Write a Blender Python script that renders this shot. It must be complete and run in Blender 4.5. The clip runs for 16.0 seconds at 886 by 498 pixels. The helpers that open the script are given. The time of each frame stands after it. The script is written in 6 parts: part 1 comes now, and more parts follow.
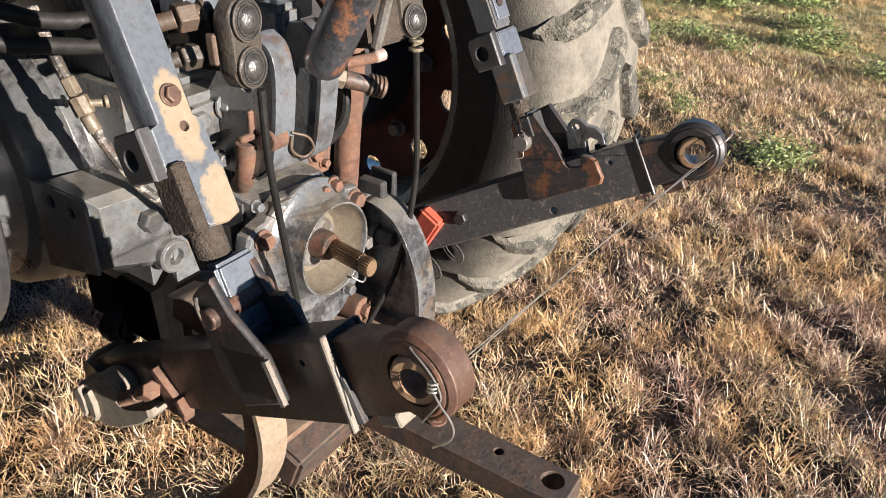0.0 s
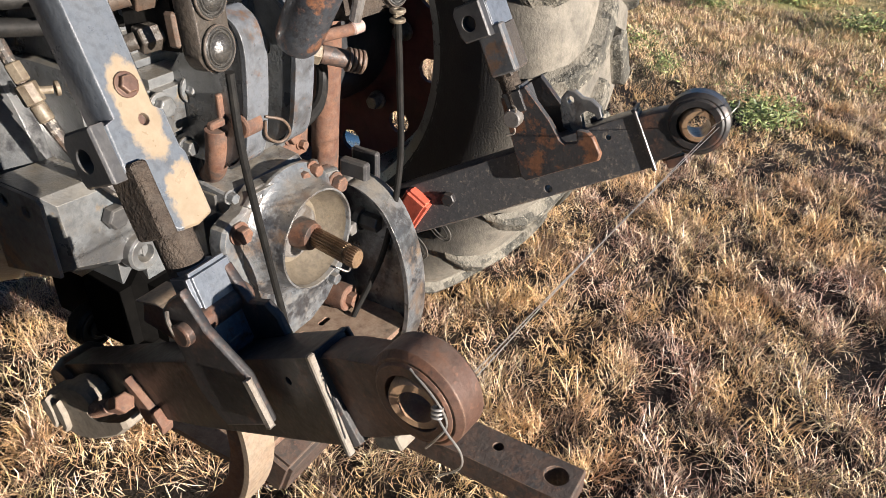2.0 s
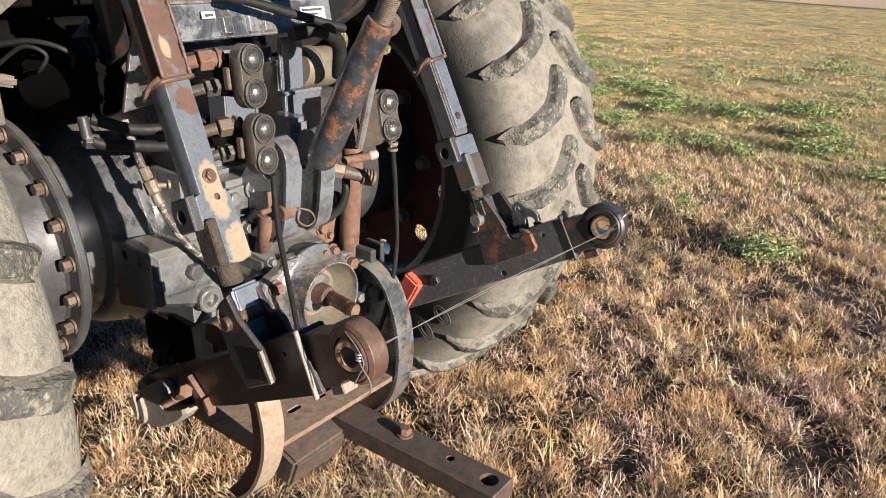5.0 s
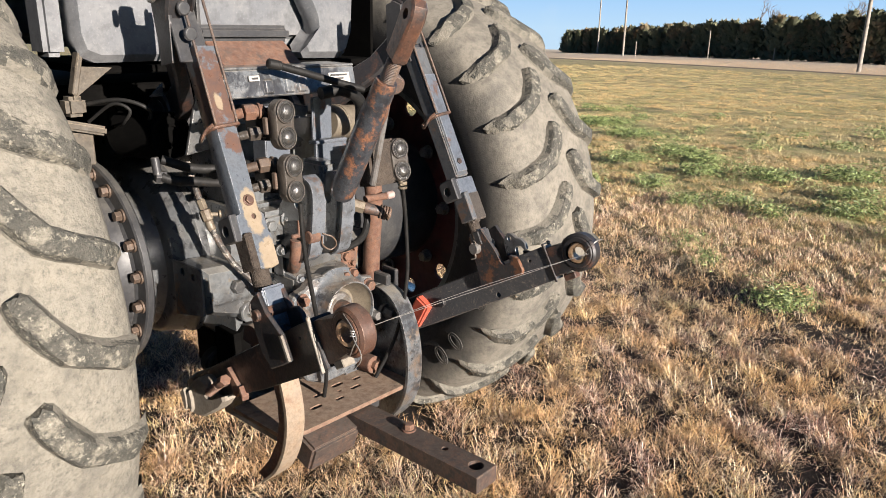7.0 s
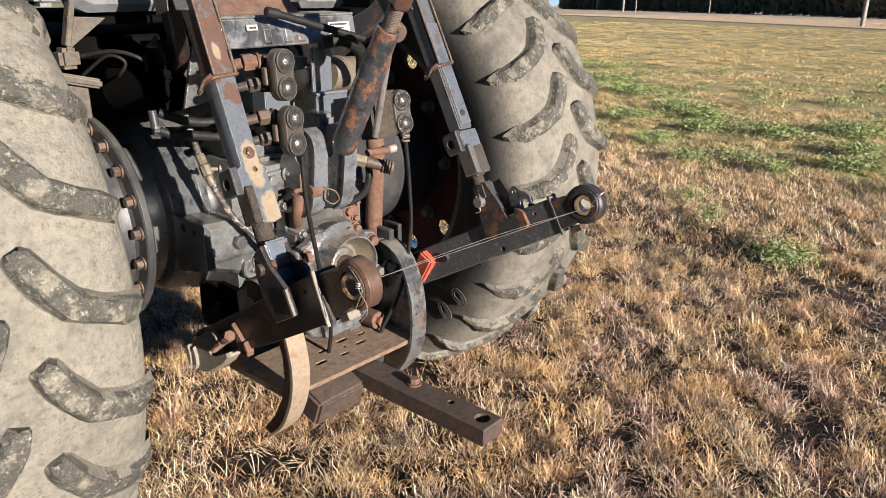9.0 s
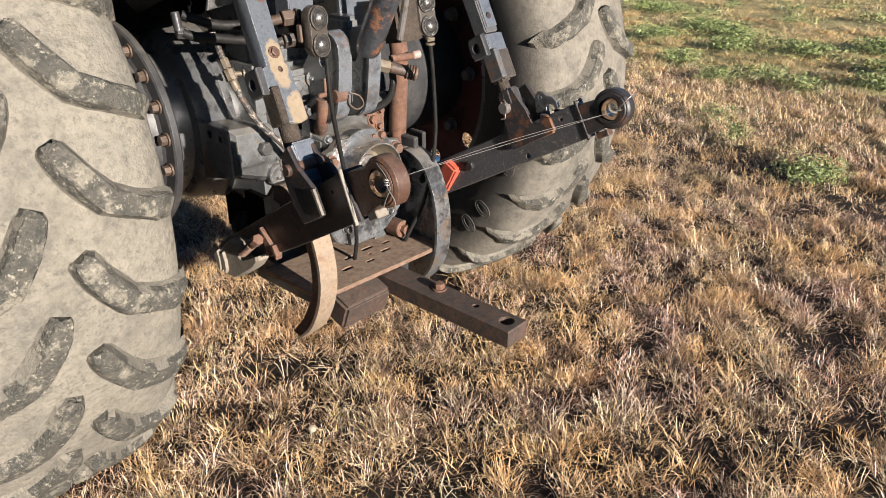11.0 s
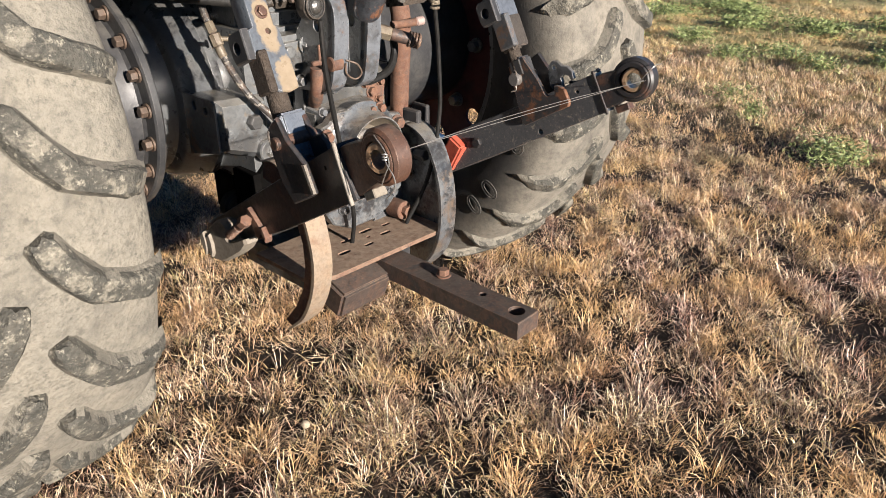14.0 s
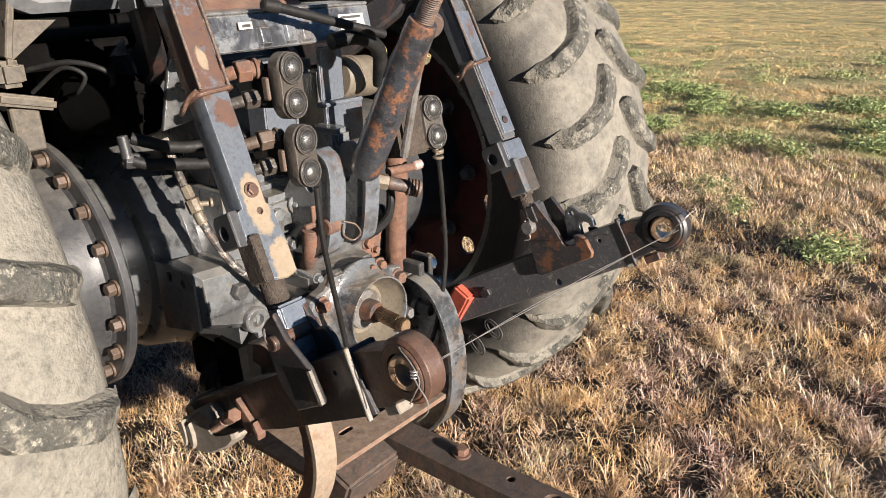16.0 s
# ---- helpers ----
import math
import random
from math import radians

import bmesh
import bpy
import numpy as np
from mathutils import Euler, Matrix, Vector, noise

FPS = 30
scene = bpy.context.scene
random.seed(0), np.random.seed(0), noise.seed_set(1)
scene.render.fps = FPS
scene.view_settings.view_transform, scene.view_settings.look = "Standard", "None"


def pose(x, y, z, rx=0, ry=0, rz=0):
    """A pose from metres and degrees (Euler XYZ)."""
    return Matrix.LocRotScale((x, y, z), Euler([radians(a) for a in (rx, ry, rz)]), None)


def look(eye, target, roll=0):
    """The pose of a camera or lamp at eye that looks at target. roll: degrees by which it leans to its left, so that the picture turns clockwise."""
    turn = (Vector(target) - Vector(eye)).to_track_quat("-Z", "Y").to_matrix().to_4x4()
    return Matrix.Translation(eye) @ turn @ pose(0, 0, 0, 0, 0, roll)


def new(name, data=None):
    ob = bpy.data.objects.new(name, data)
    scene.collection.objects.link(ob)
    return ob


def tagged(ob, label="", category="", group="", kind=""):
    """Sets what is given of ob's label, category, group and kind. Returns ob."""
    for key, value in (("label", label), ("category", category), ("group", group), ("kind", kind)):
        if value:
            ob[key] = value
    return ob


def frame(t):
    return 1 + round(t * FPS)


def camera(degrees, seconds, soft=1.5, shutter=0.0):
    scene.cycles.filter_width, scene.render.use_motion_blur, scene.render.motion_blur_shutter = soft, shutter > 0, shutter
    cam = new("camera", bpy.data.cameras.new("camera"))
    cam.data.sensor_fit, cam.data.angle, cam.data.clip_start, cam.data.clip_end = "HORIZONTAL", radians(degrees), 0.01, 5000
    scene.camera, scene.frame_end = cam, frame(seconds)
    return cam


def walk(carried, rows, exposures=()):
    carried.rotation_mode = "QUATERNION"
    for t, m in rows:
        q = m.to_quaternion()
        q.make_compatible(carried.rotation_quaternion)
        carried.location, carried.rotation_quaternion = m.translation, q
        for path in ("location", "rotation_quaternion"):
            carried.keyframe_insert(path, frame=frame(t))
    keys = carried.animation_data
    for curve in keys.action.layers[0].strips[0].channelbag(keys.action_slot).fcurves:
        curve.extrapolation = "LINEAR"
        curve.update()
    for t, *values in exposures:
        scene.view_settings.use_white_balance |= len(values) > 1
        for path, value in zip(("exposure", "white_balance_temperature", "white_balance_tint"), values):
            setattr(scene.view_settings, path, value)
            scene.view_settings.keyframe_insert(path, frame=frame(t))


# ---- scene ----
cam = camera(61.7, 16.0, soft=0.8)
PATH = [
    (0, (-0.882, -1.404, 1.412), (0.598, -0.506, 0.411), 3.1),
    (0.5, (-0.859, -1.347, 1.394), (0.609, -0.483, 0.346), 3.1),
    (1, (-0.826, -1.307, 1.389), (0.637, -0.472, 0.31), 2.9),
    (1.5, (-0.815, -1.314, 1.395), (0.648, -0.495, 0.305), 2.7),
    (2, (-0.813, -1.338, 1.402), (0.655, -0.518, 0.319), 2.4),
    (2.5, (-0.817, -1.366, 1.403), (0.659, -0.529, 0.343), 2.4),
    (3, (-0.832, -1.407, 1.4), (0.651, -0.544, 0.373), 2.4),
    (3.5, (-0.895, -1.446, 1.416), (0.598, -0.548, 0.433), 2.5),
    (4, (-1.025, -1.526, 1.439), (0.479, -0.58, 0.519), 2.5),
    (4.5, (-1.112, -1.63, 1.483), (0.398, -0.622, 0.642), 2.3),
    (5, (-1.126, -1.784, 1.515), (0.373, -0.698, 0.758), 2.0),
    (5.2, (-1.135, -1.857, 1.518), (0.358, -0.741, 0.794), 1.8),
    (7.3, (-1.312, -2.116, 1.516), (0.134, -0.864, 0.933), 1.0),
    (7.5, (-1.302, -2.11, 1.512), (0.143, -0.86, 0.92), 1.0),
    (8, (-1.283, -2.102, 1.501), (0.157, -0.858, 0.884), 0.9),
    (8.5, (-1.285, -2.095, 1.504), (0.15, -0.861, 0.858), 0.7),
    (9, (-1.3, -2.093, 1.49), (0.126, -0.869, 0.806), 0.6),
    (9.5, (-1.308, -2.094, 1.469), (0.102, -0.879, 0.738), 0.5),
    (10, (-1.318, -2.096, 1.454), (0.071, -0.886, 0.674), 0.3),
    (10.2, (-1.319, -2.096, 1.451), (0.059, -0.889, 0.65), 0.3),
    (12.3, (-1.366, -2.108, 1.41), (-0.067, -0.88, 0.514), -0.3),
    (12.5, (-1.368, -2.105, 1.409), (-0.07, -0.878, 0.51), -0.2),
    (13, (-1.37, -2.103, 1.409), (-0.076, -0.881, 0.499), -0.0),
    (13.5, (-1.338, -2.076, 1.385), (-0.038, -0.863, 0.469), 0.2),
    (14, (-1.229, -1.999, 1.368), (0.089, -0.796, 0.464), 0.3),
    (14.5, (-1.141, -1.935, 1.404), (0.211, -0.754, 0.522), 0.2),
    (15, (-1.103, -1.834, 1.446), (0.284, -0.67, 0.597), 0.0),
    (15.5, (-1.091, -1.765, 1.449), (0.332, -0.607, 0.653), -0.5),
    (16, (-1.086, -1.73, 1.475), (0.356, -0.544, 0.758), -1.4),
]
walk(cam, [(t, look(eye, target, roll)) for t, eye, target, roll in PATH], ((0.0, 1.53), (4.0, 1.48), (8.0, 1.36), (12.5, 1.3), (14.0, 1.33), (16.0, 1.44)))

# ---- world and sun ----
SUN = Vector((-0.1, -0.965, 0.24)).normalized()
world = bpy.data.worlds.new("world")
scene.world = world
world.use_nodes = True
wn = world.node_tree
sky = wn.nodes.new("ShaderNodeTexSky")
sky.sky_type, sky.sun_disc = "NISHITA", False
sky.dust_density, sky.ozone_density, sky.air_density, sky.altitude = 0.0, 6.0, 0.9, 500
sky.sun_elevation = math.asin(SUN.z)
sky.sun_rotation = math.atan2(SUN.x, SUN.y)
wn.nodes["Background"].inputs["Strength"].default_value = 0.029
wn.links.new(sky.outputs[0], wn.nodes["Background"].inputs["Color"])
sun = new("sun", bpy.data.lights.new("sun", "SUN"))
sun.data.energy, sun.data.angle, sun.data.color = 5.0, radians(0.53), (1.0, 0.9, 0.81)
sun.matrix_world = look(SUN * 20, (0, 0, 0))


# ---- materials ----
def node(nt, kind, **values):
    n = nt.nodes.new(kind)
    for key, value in values.items():
        n.inputs[key.replace("_", " ")].default_value = value
    return n


def noise_of(nt, scale, detail=4.0, rough=0.6, where=None):
    n = node(nt, "ShaderNodeTexNoise", Scale=scale, Detail=detail, Roughness=rough)
    nt.links.new(where, n.inputs["Vector"])
    return n.outputs["Fac"]


def ramp_of(nt, fac, lo, hi):
    n = node(nt, "ShaderNodeMapRange", From_Min=lo, From_Max=hi)
    nt.links.new(fac, n.inputs["Value"])
    return n.outputs["Result"]


def mix_of(nt, fac, a, b):
    n = nt.nodes.new("ShaderNodeMix")
    n.data_type = "RGBA"
    if isinstance(fac, float):
        n.inputs[0].default_value = fac
    else:
        nt.links.new(fac, n.inputs[0])
    for slot, value in ((6, a), (7, b)):
        if isinstance(value, tuple):
            n.inputs[slot].default_value = (*value, 1)
        else:
            nt.links.new(value, n.inputs[slot])
    return n.outputs[2]


def worn(name, base, under, patch=(0.5, 0.62), scale=9.0, dust=(0.19, 0.175, 0.15), dusty=0.25, rough=0.6, metal=0.0, bump=0.25, fine=140.0, mottle=0.4, spots=None, gloss=0.5, deep=0.002, vary=False, edge=None, settle=0.0, round_edge=0.0025, coat=0.0):
    """A painted, plain or rusted surface: base colour, a second colour in patches, a veil of dust, fine grain and rubbed edges."""
    m = bpy.data.materials.new(name)
    m.use_nodes = True
    nt = m.node_tree
    bsdf = nt.nodes["Principled BSDF"]
    tc = nt.nodes.new("ShaderNodeTexCoord").outputs["Object"]
    if vary:
        # alike pieces wear differently
        shift = nt.nodes.new("ShaderNodeVectorMath")
        shift.operation = "MULTIPLY_ADD"
        nt.links.new(nt.nodes.new("ShaderNodeObjectInfo").outputs["Random"], shift.inputs[0])
        shift.inputs[1].default_value = (31.0, 17.0, 23.0)
        nt.links.new(tc, shift.inputs[2])
        tc = shift.outputs[0]
    big = ramp_of(nt, noise_of(nt, scale, 6, 0.68, tc), *patch)
    grain = noise_of(nt, fine, 3, 0.6, tc)
    mid = noise_of(nt, scale * 4.1, 4, 0.6, tc)
    colour = mix_of(nt, big, base, under)
    dark = tuple(v * 0.62 for v in base)
    colour = mix_of(nt, ramp_of(nt, mid, 0.52, 0.75), colour, dark)
    veil = nt.nodes.new("ShaderNodeMath")
    veil.operation = "MULTIPLY"
    nt.links.new(ramp_of(nt, noise_of(nt, scale * 1.7, 5, 0.7, tc), 0.38, 0.72), veil.inputs[0])
    veil.inputs[1].default_value = dusty
    colour = mix_of(nt, veil.outputs[0], colour, dust)
    speck = nt.nodes.new("ShaderNodeMath")
    speck.operation = "MULTIPLY"
    nt.links.new(ramp_of(nt, grain, 0.58, 0.72), speck.inputs[0])
    speck.inputs[1].default_value = 0.35
    colour = mix_of(nt, speck.outputs[0], colour, tuple(min(1, v * 1.7 + 0.1 * max(base)) for v in under))
    # spots: a third colour with its own spread and size
    if spots:
        third, lo, hi, size = spots
        colour = mix_of(nt, ramp_of(nt, noise_of(nt, size, 8, 0.75, tc), lo, hi), colour, third)
    blot = nt.nodes.new("ShaderNodeMath")
    blot.operation = "MULTIPLY"
    nt.links.new(ramp_of(nt, noise_of(nt, scale * 9, 5, 0.75, tc), 0.47, 0.64), blot.inputs[0])
    blot.inputs[1].default_value = mottle
    colour = mix_of(nt, blot.outputs[0], colour, tuple(v * 0.45 for v in base))
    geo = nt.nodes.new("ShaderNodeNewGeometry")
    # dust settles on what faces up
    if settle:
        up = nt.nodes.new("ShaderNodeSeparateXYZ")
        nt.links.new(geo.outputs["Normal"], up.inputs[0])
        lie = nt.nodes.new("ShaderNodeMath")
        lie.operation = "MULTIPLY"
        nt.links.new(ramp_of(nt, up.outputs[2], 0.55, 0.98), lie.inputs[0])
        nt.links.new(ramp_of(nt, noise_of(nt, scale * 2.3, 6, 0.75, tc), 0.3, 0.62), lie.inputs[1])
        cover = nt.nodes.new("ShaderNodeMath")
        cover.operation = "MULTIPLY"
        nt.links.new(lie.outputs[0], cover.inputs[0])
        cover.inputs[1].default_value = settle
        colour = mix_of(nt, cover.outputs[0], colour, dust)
    soft = None
    if edge:
        soft = node(nt, "ShaderNodeBevel", Radius=round_edge)
        soft.samples = 4
        turned = nt.nodes.new("ShaderNodeVectorMath")
        turned.operation = "DOT_PRODUCT"
        nt.links.new(soft.outputs[0], turned.inputs[0])
        nt.links.new(geo.outputs["Normal"], turned.inputs[1])
        rub = nt.nodes.new("ShaderNodeMath")
        rub.operation = "MULTIPLY"
        nt.links.new(ramp_of(nt, turned.outputs["Value"], 0.985, 0.9), rub.inputs[0])
        nt.links.new(ramp_of(nt, noise_of(nt, 38, 5, 0.7, tc), 0.36, 0.6), rub.inputs[1])
        colour = mix_of(nt, rub.outputs[0], colour, edge)
    nt.links.new(colour, bsdf.inputs["Base Color"])
    bsdf.inputs["Metallic"].default_value = metal
    bsdf.inputs["Coat Weight"].default_value = coat
    bsdf.inputs["Coat Roughness"].default_value = 0.16
    bsdf.inputs["Specular IOR Level"].default_value = gloss
    rr = node(nt, "ShaderNodeMapRange", To_Min=max(0.15, rough - 0.15), To_Max=min(1, rough + 0.2))
    nt.links.new(mid, rr.inputs["Value"])
    nt.links.new(rr.outputs[0], bsdf.inputs["Roughness"])
    bp = node(nt, "ShaderNodeBump", Strength=bump, Distance=deep)
    add = nt.nodes.new("ShaderNodeMath")
    nt.links.new(grain, add.inputs[0])
    nt.links.new(mid, add.inputs[1])
    nt.links.new(add.outputs[0], bp.inputs["Height"])
    if soft:
        nt.links.new(soft.outputs[0], bp.inputs["Normal"])
    nt.links.new(bp.outputs[0], bsdf.inputs["Normal"])
    return m


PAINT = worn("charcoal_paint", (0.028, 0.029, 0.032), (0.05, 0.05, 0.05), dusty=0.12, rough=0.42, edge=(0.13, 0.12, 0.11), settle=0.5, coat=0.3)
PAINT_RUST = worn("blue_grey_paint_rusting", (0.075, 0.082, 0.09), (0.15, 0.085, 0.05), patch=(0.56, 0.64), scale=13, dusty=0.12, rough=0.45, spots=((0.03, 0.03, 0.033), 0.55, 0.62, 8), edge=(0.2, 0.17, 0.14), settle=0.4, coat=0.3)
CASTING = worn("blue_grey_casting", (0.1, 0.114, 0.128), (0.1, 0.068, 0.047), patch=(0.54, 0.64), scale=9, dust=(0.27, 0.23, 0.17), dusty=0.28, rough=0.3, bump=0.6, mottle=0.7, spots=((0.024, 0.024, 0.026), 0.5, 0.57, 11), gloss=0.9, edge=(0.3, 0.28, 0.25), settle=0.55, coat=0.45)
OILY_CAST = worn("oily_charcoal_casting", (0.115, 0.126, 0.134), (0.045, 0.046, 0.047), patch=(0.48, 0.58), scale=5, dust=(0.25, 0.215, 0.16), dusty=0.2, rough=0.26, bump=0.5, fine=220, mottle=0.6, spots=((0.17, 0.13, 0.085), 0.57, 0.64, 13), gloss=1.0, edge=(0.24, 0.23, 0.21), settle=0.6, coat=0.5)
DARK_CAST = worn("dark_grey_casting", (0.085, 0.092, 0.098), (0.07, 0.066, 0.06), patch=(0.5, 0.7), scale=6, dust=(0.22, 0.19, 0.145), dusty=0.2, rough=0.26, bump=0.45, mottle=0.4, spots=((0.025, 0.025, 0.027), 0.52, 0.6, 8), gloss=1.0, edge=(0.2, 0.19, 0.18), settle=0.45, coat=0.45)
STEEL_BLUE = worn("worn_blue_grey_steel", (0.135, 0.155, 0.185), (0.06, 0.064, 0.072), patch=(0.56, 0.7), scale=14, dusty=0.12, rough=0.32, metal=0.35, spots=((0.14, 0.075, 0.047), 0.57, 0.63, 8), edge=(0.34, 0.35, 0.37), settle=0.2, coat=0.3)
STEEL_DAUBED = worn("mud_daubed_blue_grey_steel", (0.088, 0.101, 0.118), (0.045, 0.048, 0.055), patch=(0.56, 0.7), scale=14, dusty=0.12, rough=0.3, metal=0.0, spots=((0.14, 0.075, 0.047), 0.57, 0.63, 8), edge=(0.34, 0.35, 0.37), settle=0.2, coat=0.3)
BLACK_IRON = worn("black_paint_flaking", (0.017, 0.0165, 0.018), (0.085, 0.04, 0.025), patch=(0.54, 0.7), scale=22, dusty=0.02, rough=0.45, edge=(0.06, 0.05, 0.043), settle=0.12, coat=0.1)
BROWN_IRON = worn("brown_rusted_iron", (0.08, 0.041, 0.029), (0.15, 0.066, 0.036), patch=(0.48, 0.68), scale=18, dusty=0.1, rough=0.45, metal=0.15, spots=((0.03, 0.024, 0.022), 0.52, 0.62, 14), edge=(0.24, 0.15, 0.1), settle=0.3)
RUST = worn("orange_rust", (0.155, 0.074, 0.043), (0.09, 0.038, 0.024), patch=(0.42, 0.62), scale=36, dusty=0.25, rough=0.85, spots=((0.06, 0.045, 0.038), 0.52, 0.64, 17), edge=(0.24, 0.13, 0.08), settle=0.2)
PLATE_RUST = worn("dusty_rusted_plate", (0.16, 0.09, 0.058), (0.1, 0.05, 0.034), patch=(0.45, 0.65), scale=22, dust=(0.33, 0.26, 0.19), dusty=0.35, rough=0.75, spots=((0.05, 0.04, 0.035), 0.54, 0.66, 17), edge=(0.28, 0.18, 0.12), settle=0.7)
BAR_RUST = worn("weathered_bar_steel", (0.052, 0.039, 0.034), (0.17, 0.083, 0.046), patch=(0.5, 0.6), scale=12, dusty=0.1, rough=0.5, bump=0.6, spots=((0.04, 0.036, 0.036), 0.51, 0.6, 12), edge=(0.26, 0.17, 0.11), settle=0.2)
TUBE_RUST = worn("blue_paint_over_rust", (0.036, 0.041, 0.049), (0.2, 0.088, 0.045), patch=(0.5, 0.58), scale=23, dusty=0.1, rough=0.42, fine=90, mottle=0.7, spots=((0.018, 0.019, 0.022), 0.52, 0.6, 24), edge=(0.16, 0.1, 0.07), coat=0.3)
BARE = worn("bare_steel_edge", (0.22, 0.21, 0.2), (0.12, 0.1, 0.08), scale=25, dusty=0.1, rough=0.4, metal=0.4)
SPLINE = worn("oiled_spline_steel", (0.3, 0.2, 0.12), (0.17, 0.1, 0.06), scale=30, dusty=0.1, rough=0.35, metal=0.5)
BRASS = worn("dusty_brass", (0.17, 0.14, 0.1), (0.085, 0.06, 0.04), patch=(0.45, 0.6), scale=40, dusty=0.3, rough=0.5, metal=0.2, edge=(0.3, 0.24, 0.16))
# near black, so that its colour carries the shade under the cab
SHADE_BLACK = worn("matt_black_for_shade", (0.0025, 0.0024, 0.0023), (0.004, 0.0038, 0.0035), dust=(0.01, 0.009, 0.008), dusty=0.1, rough=0.95, bump=0.1, mottle=0.2, gloss=0.05)
HOSE = worn("black_hose_rubber", (0.009, 0.009, 0.009), (0.016, 0.015, 0.014), scale=25, dusty=0.05, rough=0.55, gloss=0.25)
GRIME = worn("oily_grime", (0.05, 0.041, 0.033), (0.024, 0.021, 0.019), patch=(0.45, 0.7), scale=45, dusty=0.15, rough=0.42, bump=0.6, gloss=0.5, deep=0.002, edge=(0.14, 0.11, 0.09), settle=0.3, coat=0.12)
CLAY = worn("caked_brown_dirt", (0.07, 0.055, 0.044), (0.04, 0.033, 0.029), patch=(0.42, 0.66), scale=40, dusty=0.2, rough=0.9, bump=1.0, fine=260, mottle=0.6, gloss=0.1, deep=0.004)
CAP = worn("clear_dust_cap", (0.045, 0.043, 0.04), (0.02, 0.019, 0.018), scale=60, dusty=0.1, rough=0.26, bump=0.6, mottle=0.7, gloss=1.0)
RED = worn("faded_red_plastic", (0.44, 0.085, 0.05), (0.34, 0.06, 0.038), scale=14, dusty=0.12, rough=0.5, mottle=0.2, edge=(0.55, 0.2, 0.13))
WHEEL_RED = worn("dull_red_wheel_paint", (0.085, 0.014, 0.016), (0.045, 0.012, 0.013), scale=7, dusty=0.08, rough=0.6)
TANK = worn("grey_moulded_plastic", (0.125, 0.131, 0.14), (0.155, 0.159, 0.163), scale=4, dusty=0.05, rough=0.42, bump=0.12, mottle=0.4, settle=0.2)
WHITE = worn("white_label", (0.42, 0.4, 0.38), (0.36, 0.345, 0.31), scale=30, dusty=0.25, rough=0.5)
PINK = worn("faded_pink_plastic", (0.34, 0.25, 0.225), (0.26, 0.18, 0.16), scale=30, dusty=0.2, rough=0.5)
BRAID = worn("braided_sleeve", (0.03, 0.027, 0.025), (0.09, 0.06, 0.045), patch=(0.5, 0.6), scale=30, dusty=0.1, rough=0.6, spots=((0.3, 0.27, 0.23), 0.52, 0.58, 70))
def daub(m, along, across, spots, colour, core):
    """Dry mud smeared on a surface in soft-edged blots: (middle, half length, half width, raggedness)."""
    nt = m.node_tree
    bsdf = nt.nodes["Principled BSDF"]
    tc = nt.nodes.new("ShaderNodeTexCoord").outputs["Object"]
    rag = noise_of(nt, 70, 6, 0.7, tc)
    broad = noise_of(nt, 24, 4, 0.6, tc)
    for c, length, wide, soft in spots:
        away = nt.nodes.new("ShaderNodeVectorMath")
        away.operation = "SUBTRACT"
        nt.links.new(tc, away.inputs[0])
        away.inputs[1].default_value = c
        total = None
        for axis, size in ((along, length), (across, wide)):
            d = nt.nodes.new("ShaderNodeVectorMath")
            d.operation = "DOT_PRODUCT"
            nt.links.new(away.outputs[0], d.inputs[0])
            d.inputs[1].default_value = Vector(axis) / size
            sq = nt.nodes.new("ShaderNodeMath")
            sq.operation = "POWER"
            nt.links.new(d.outputs["Value"], sq.inputs[0])
            sq.inputs[1].default_value = 2.0
            if total:
                add = nt.nodes.new("ShaderNodeMath")
                nt.links.new(total, add.inputs[0])
                nt.links.new(sq.outputs[0], add.inputs[1])
                total = add.outputs[0]
            else:
                total = sq.outputs[0]
        for wave, much in ((rag, soft), (broad, soft)):
            push = nt.nodes.new("ShaderNodeMath")
            push.operation = "MULTIPLY_ADD"
            nt.links.new(wave, push.inputs[0])
            push.inputs[1].default_value = much
            nt.links.new(total, push.inputs[2])
            total = push.outputs[0]
        was = bsdf.inputs["Base Color"].links[0].from_socket
        mid = 1.0 + soft
        tint = mix_of(nt, ramp_of(nt, rag, 0.35, 0.65), core, colour)
        nt.links.new(mix_of(nt, ramp_of(nt, total, mid + 0.22, mid - 0.22), was, tint), bsdf.inputs["Base Color"])


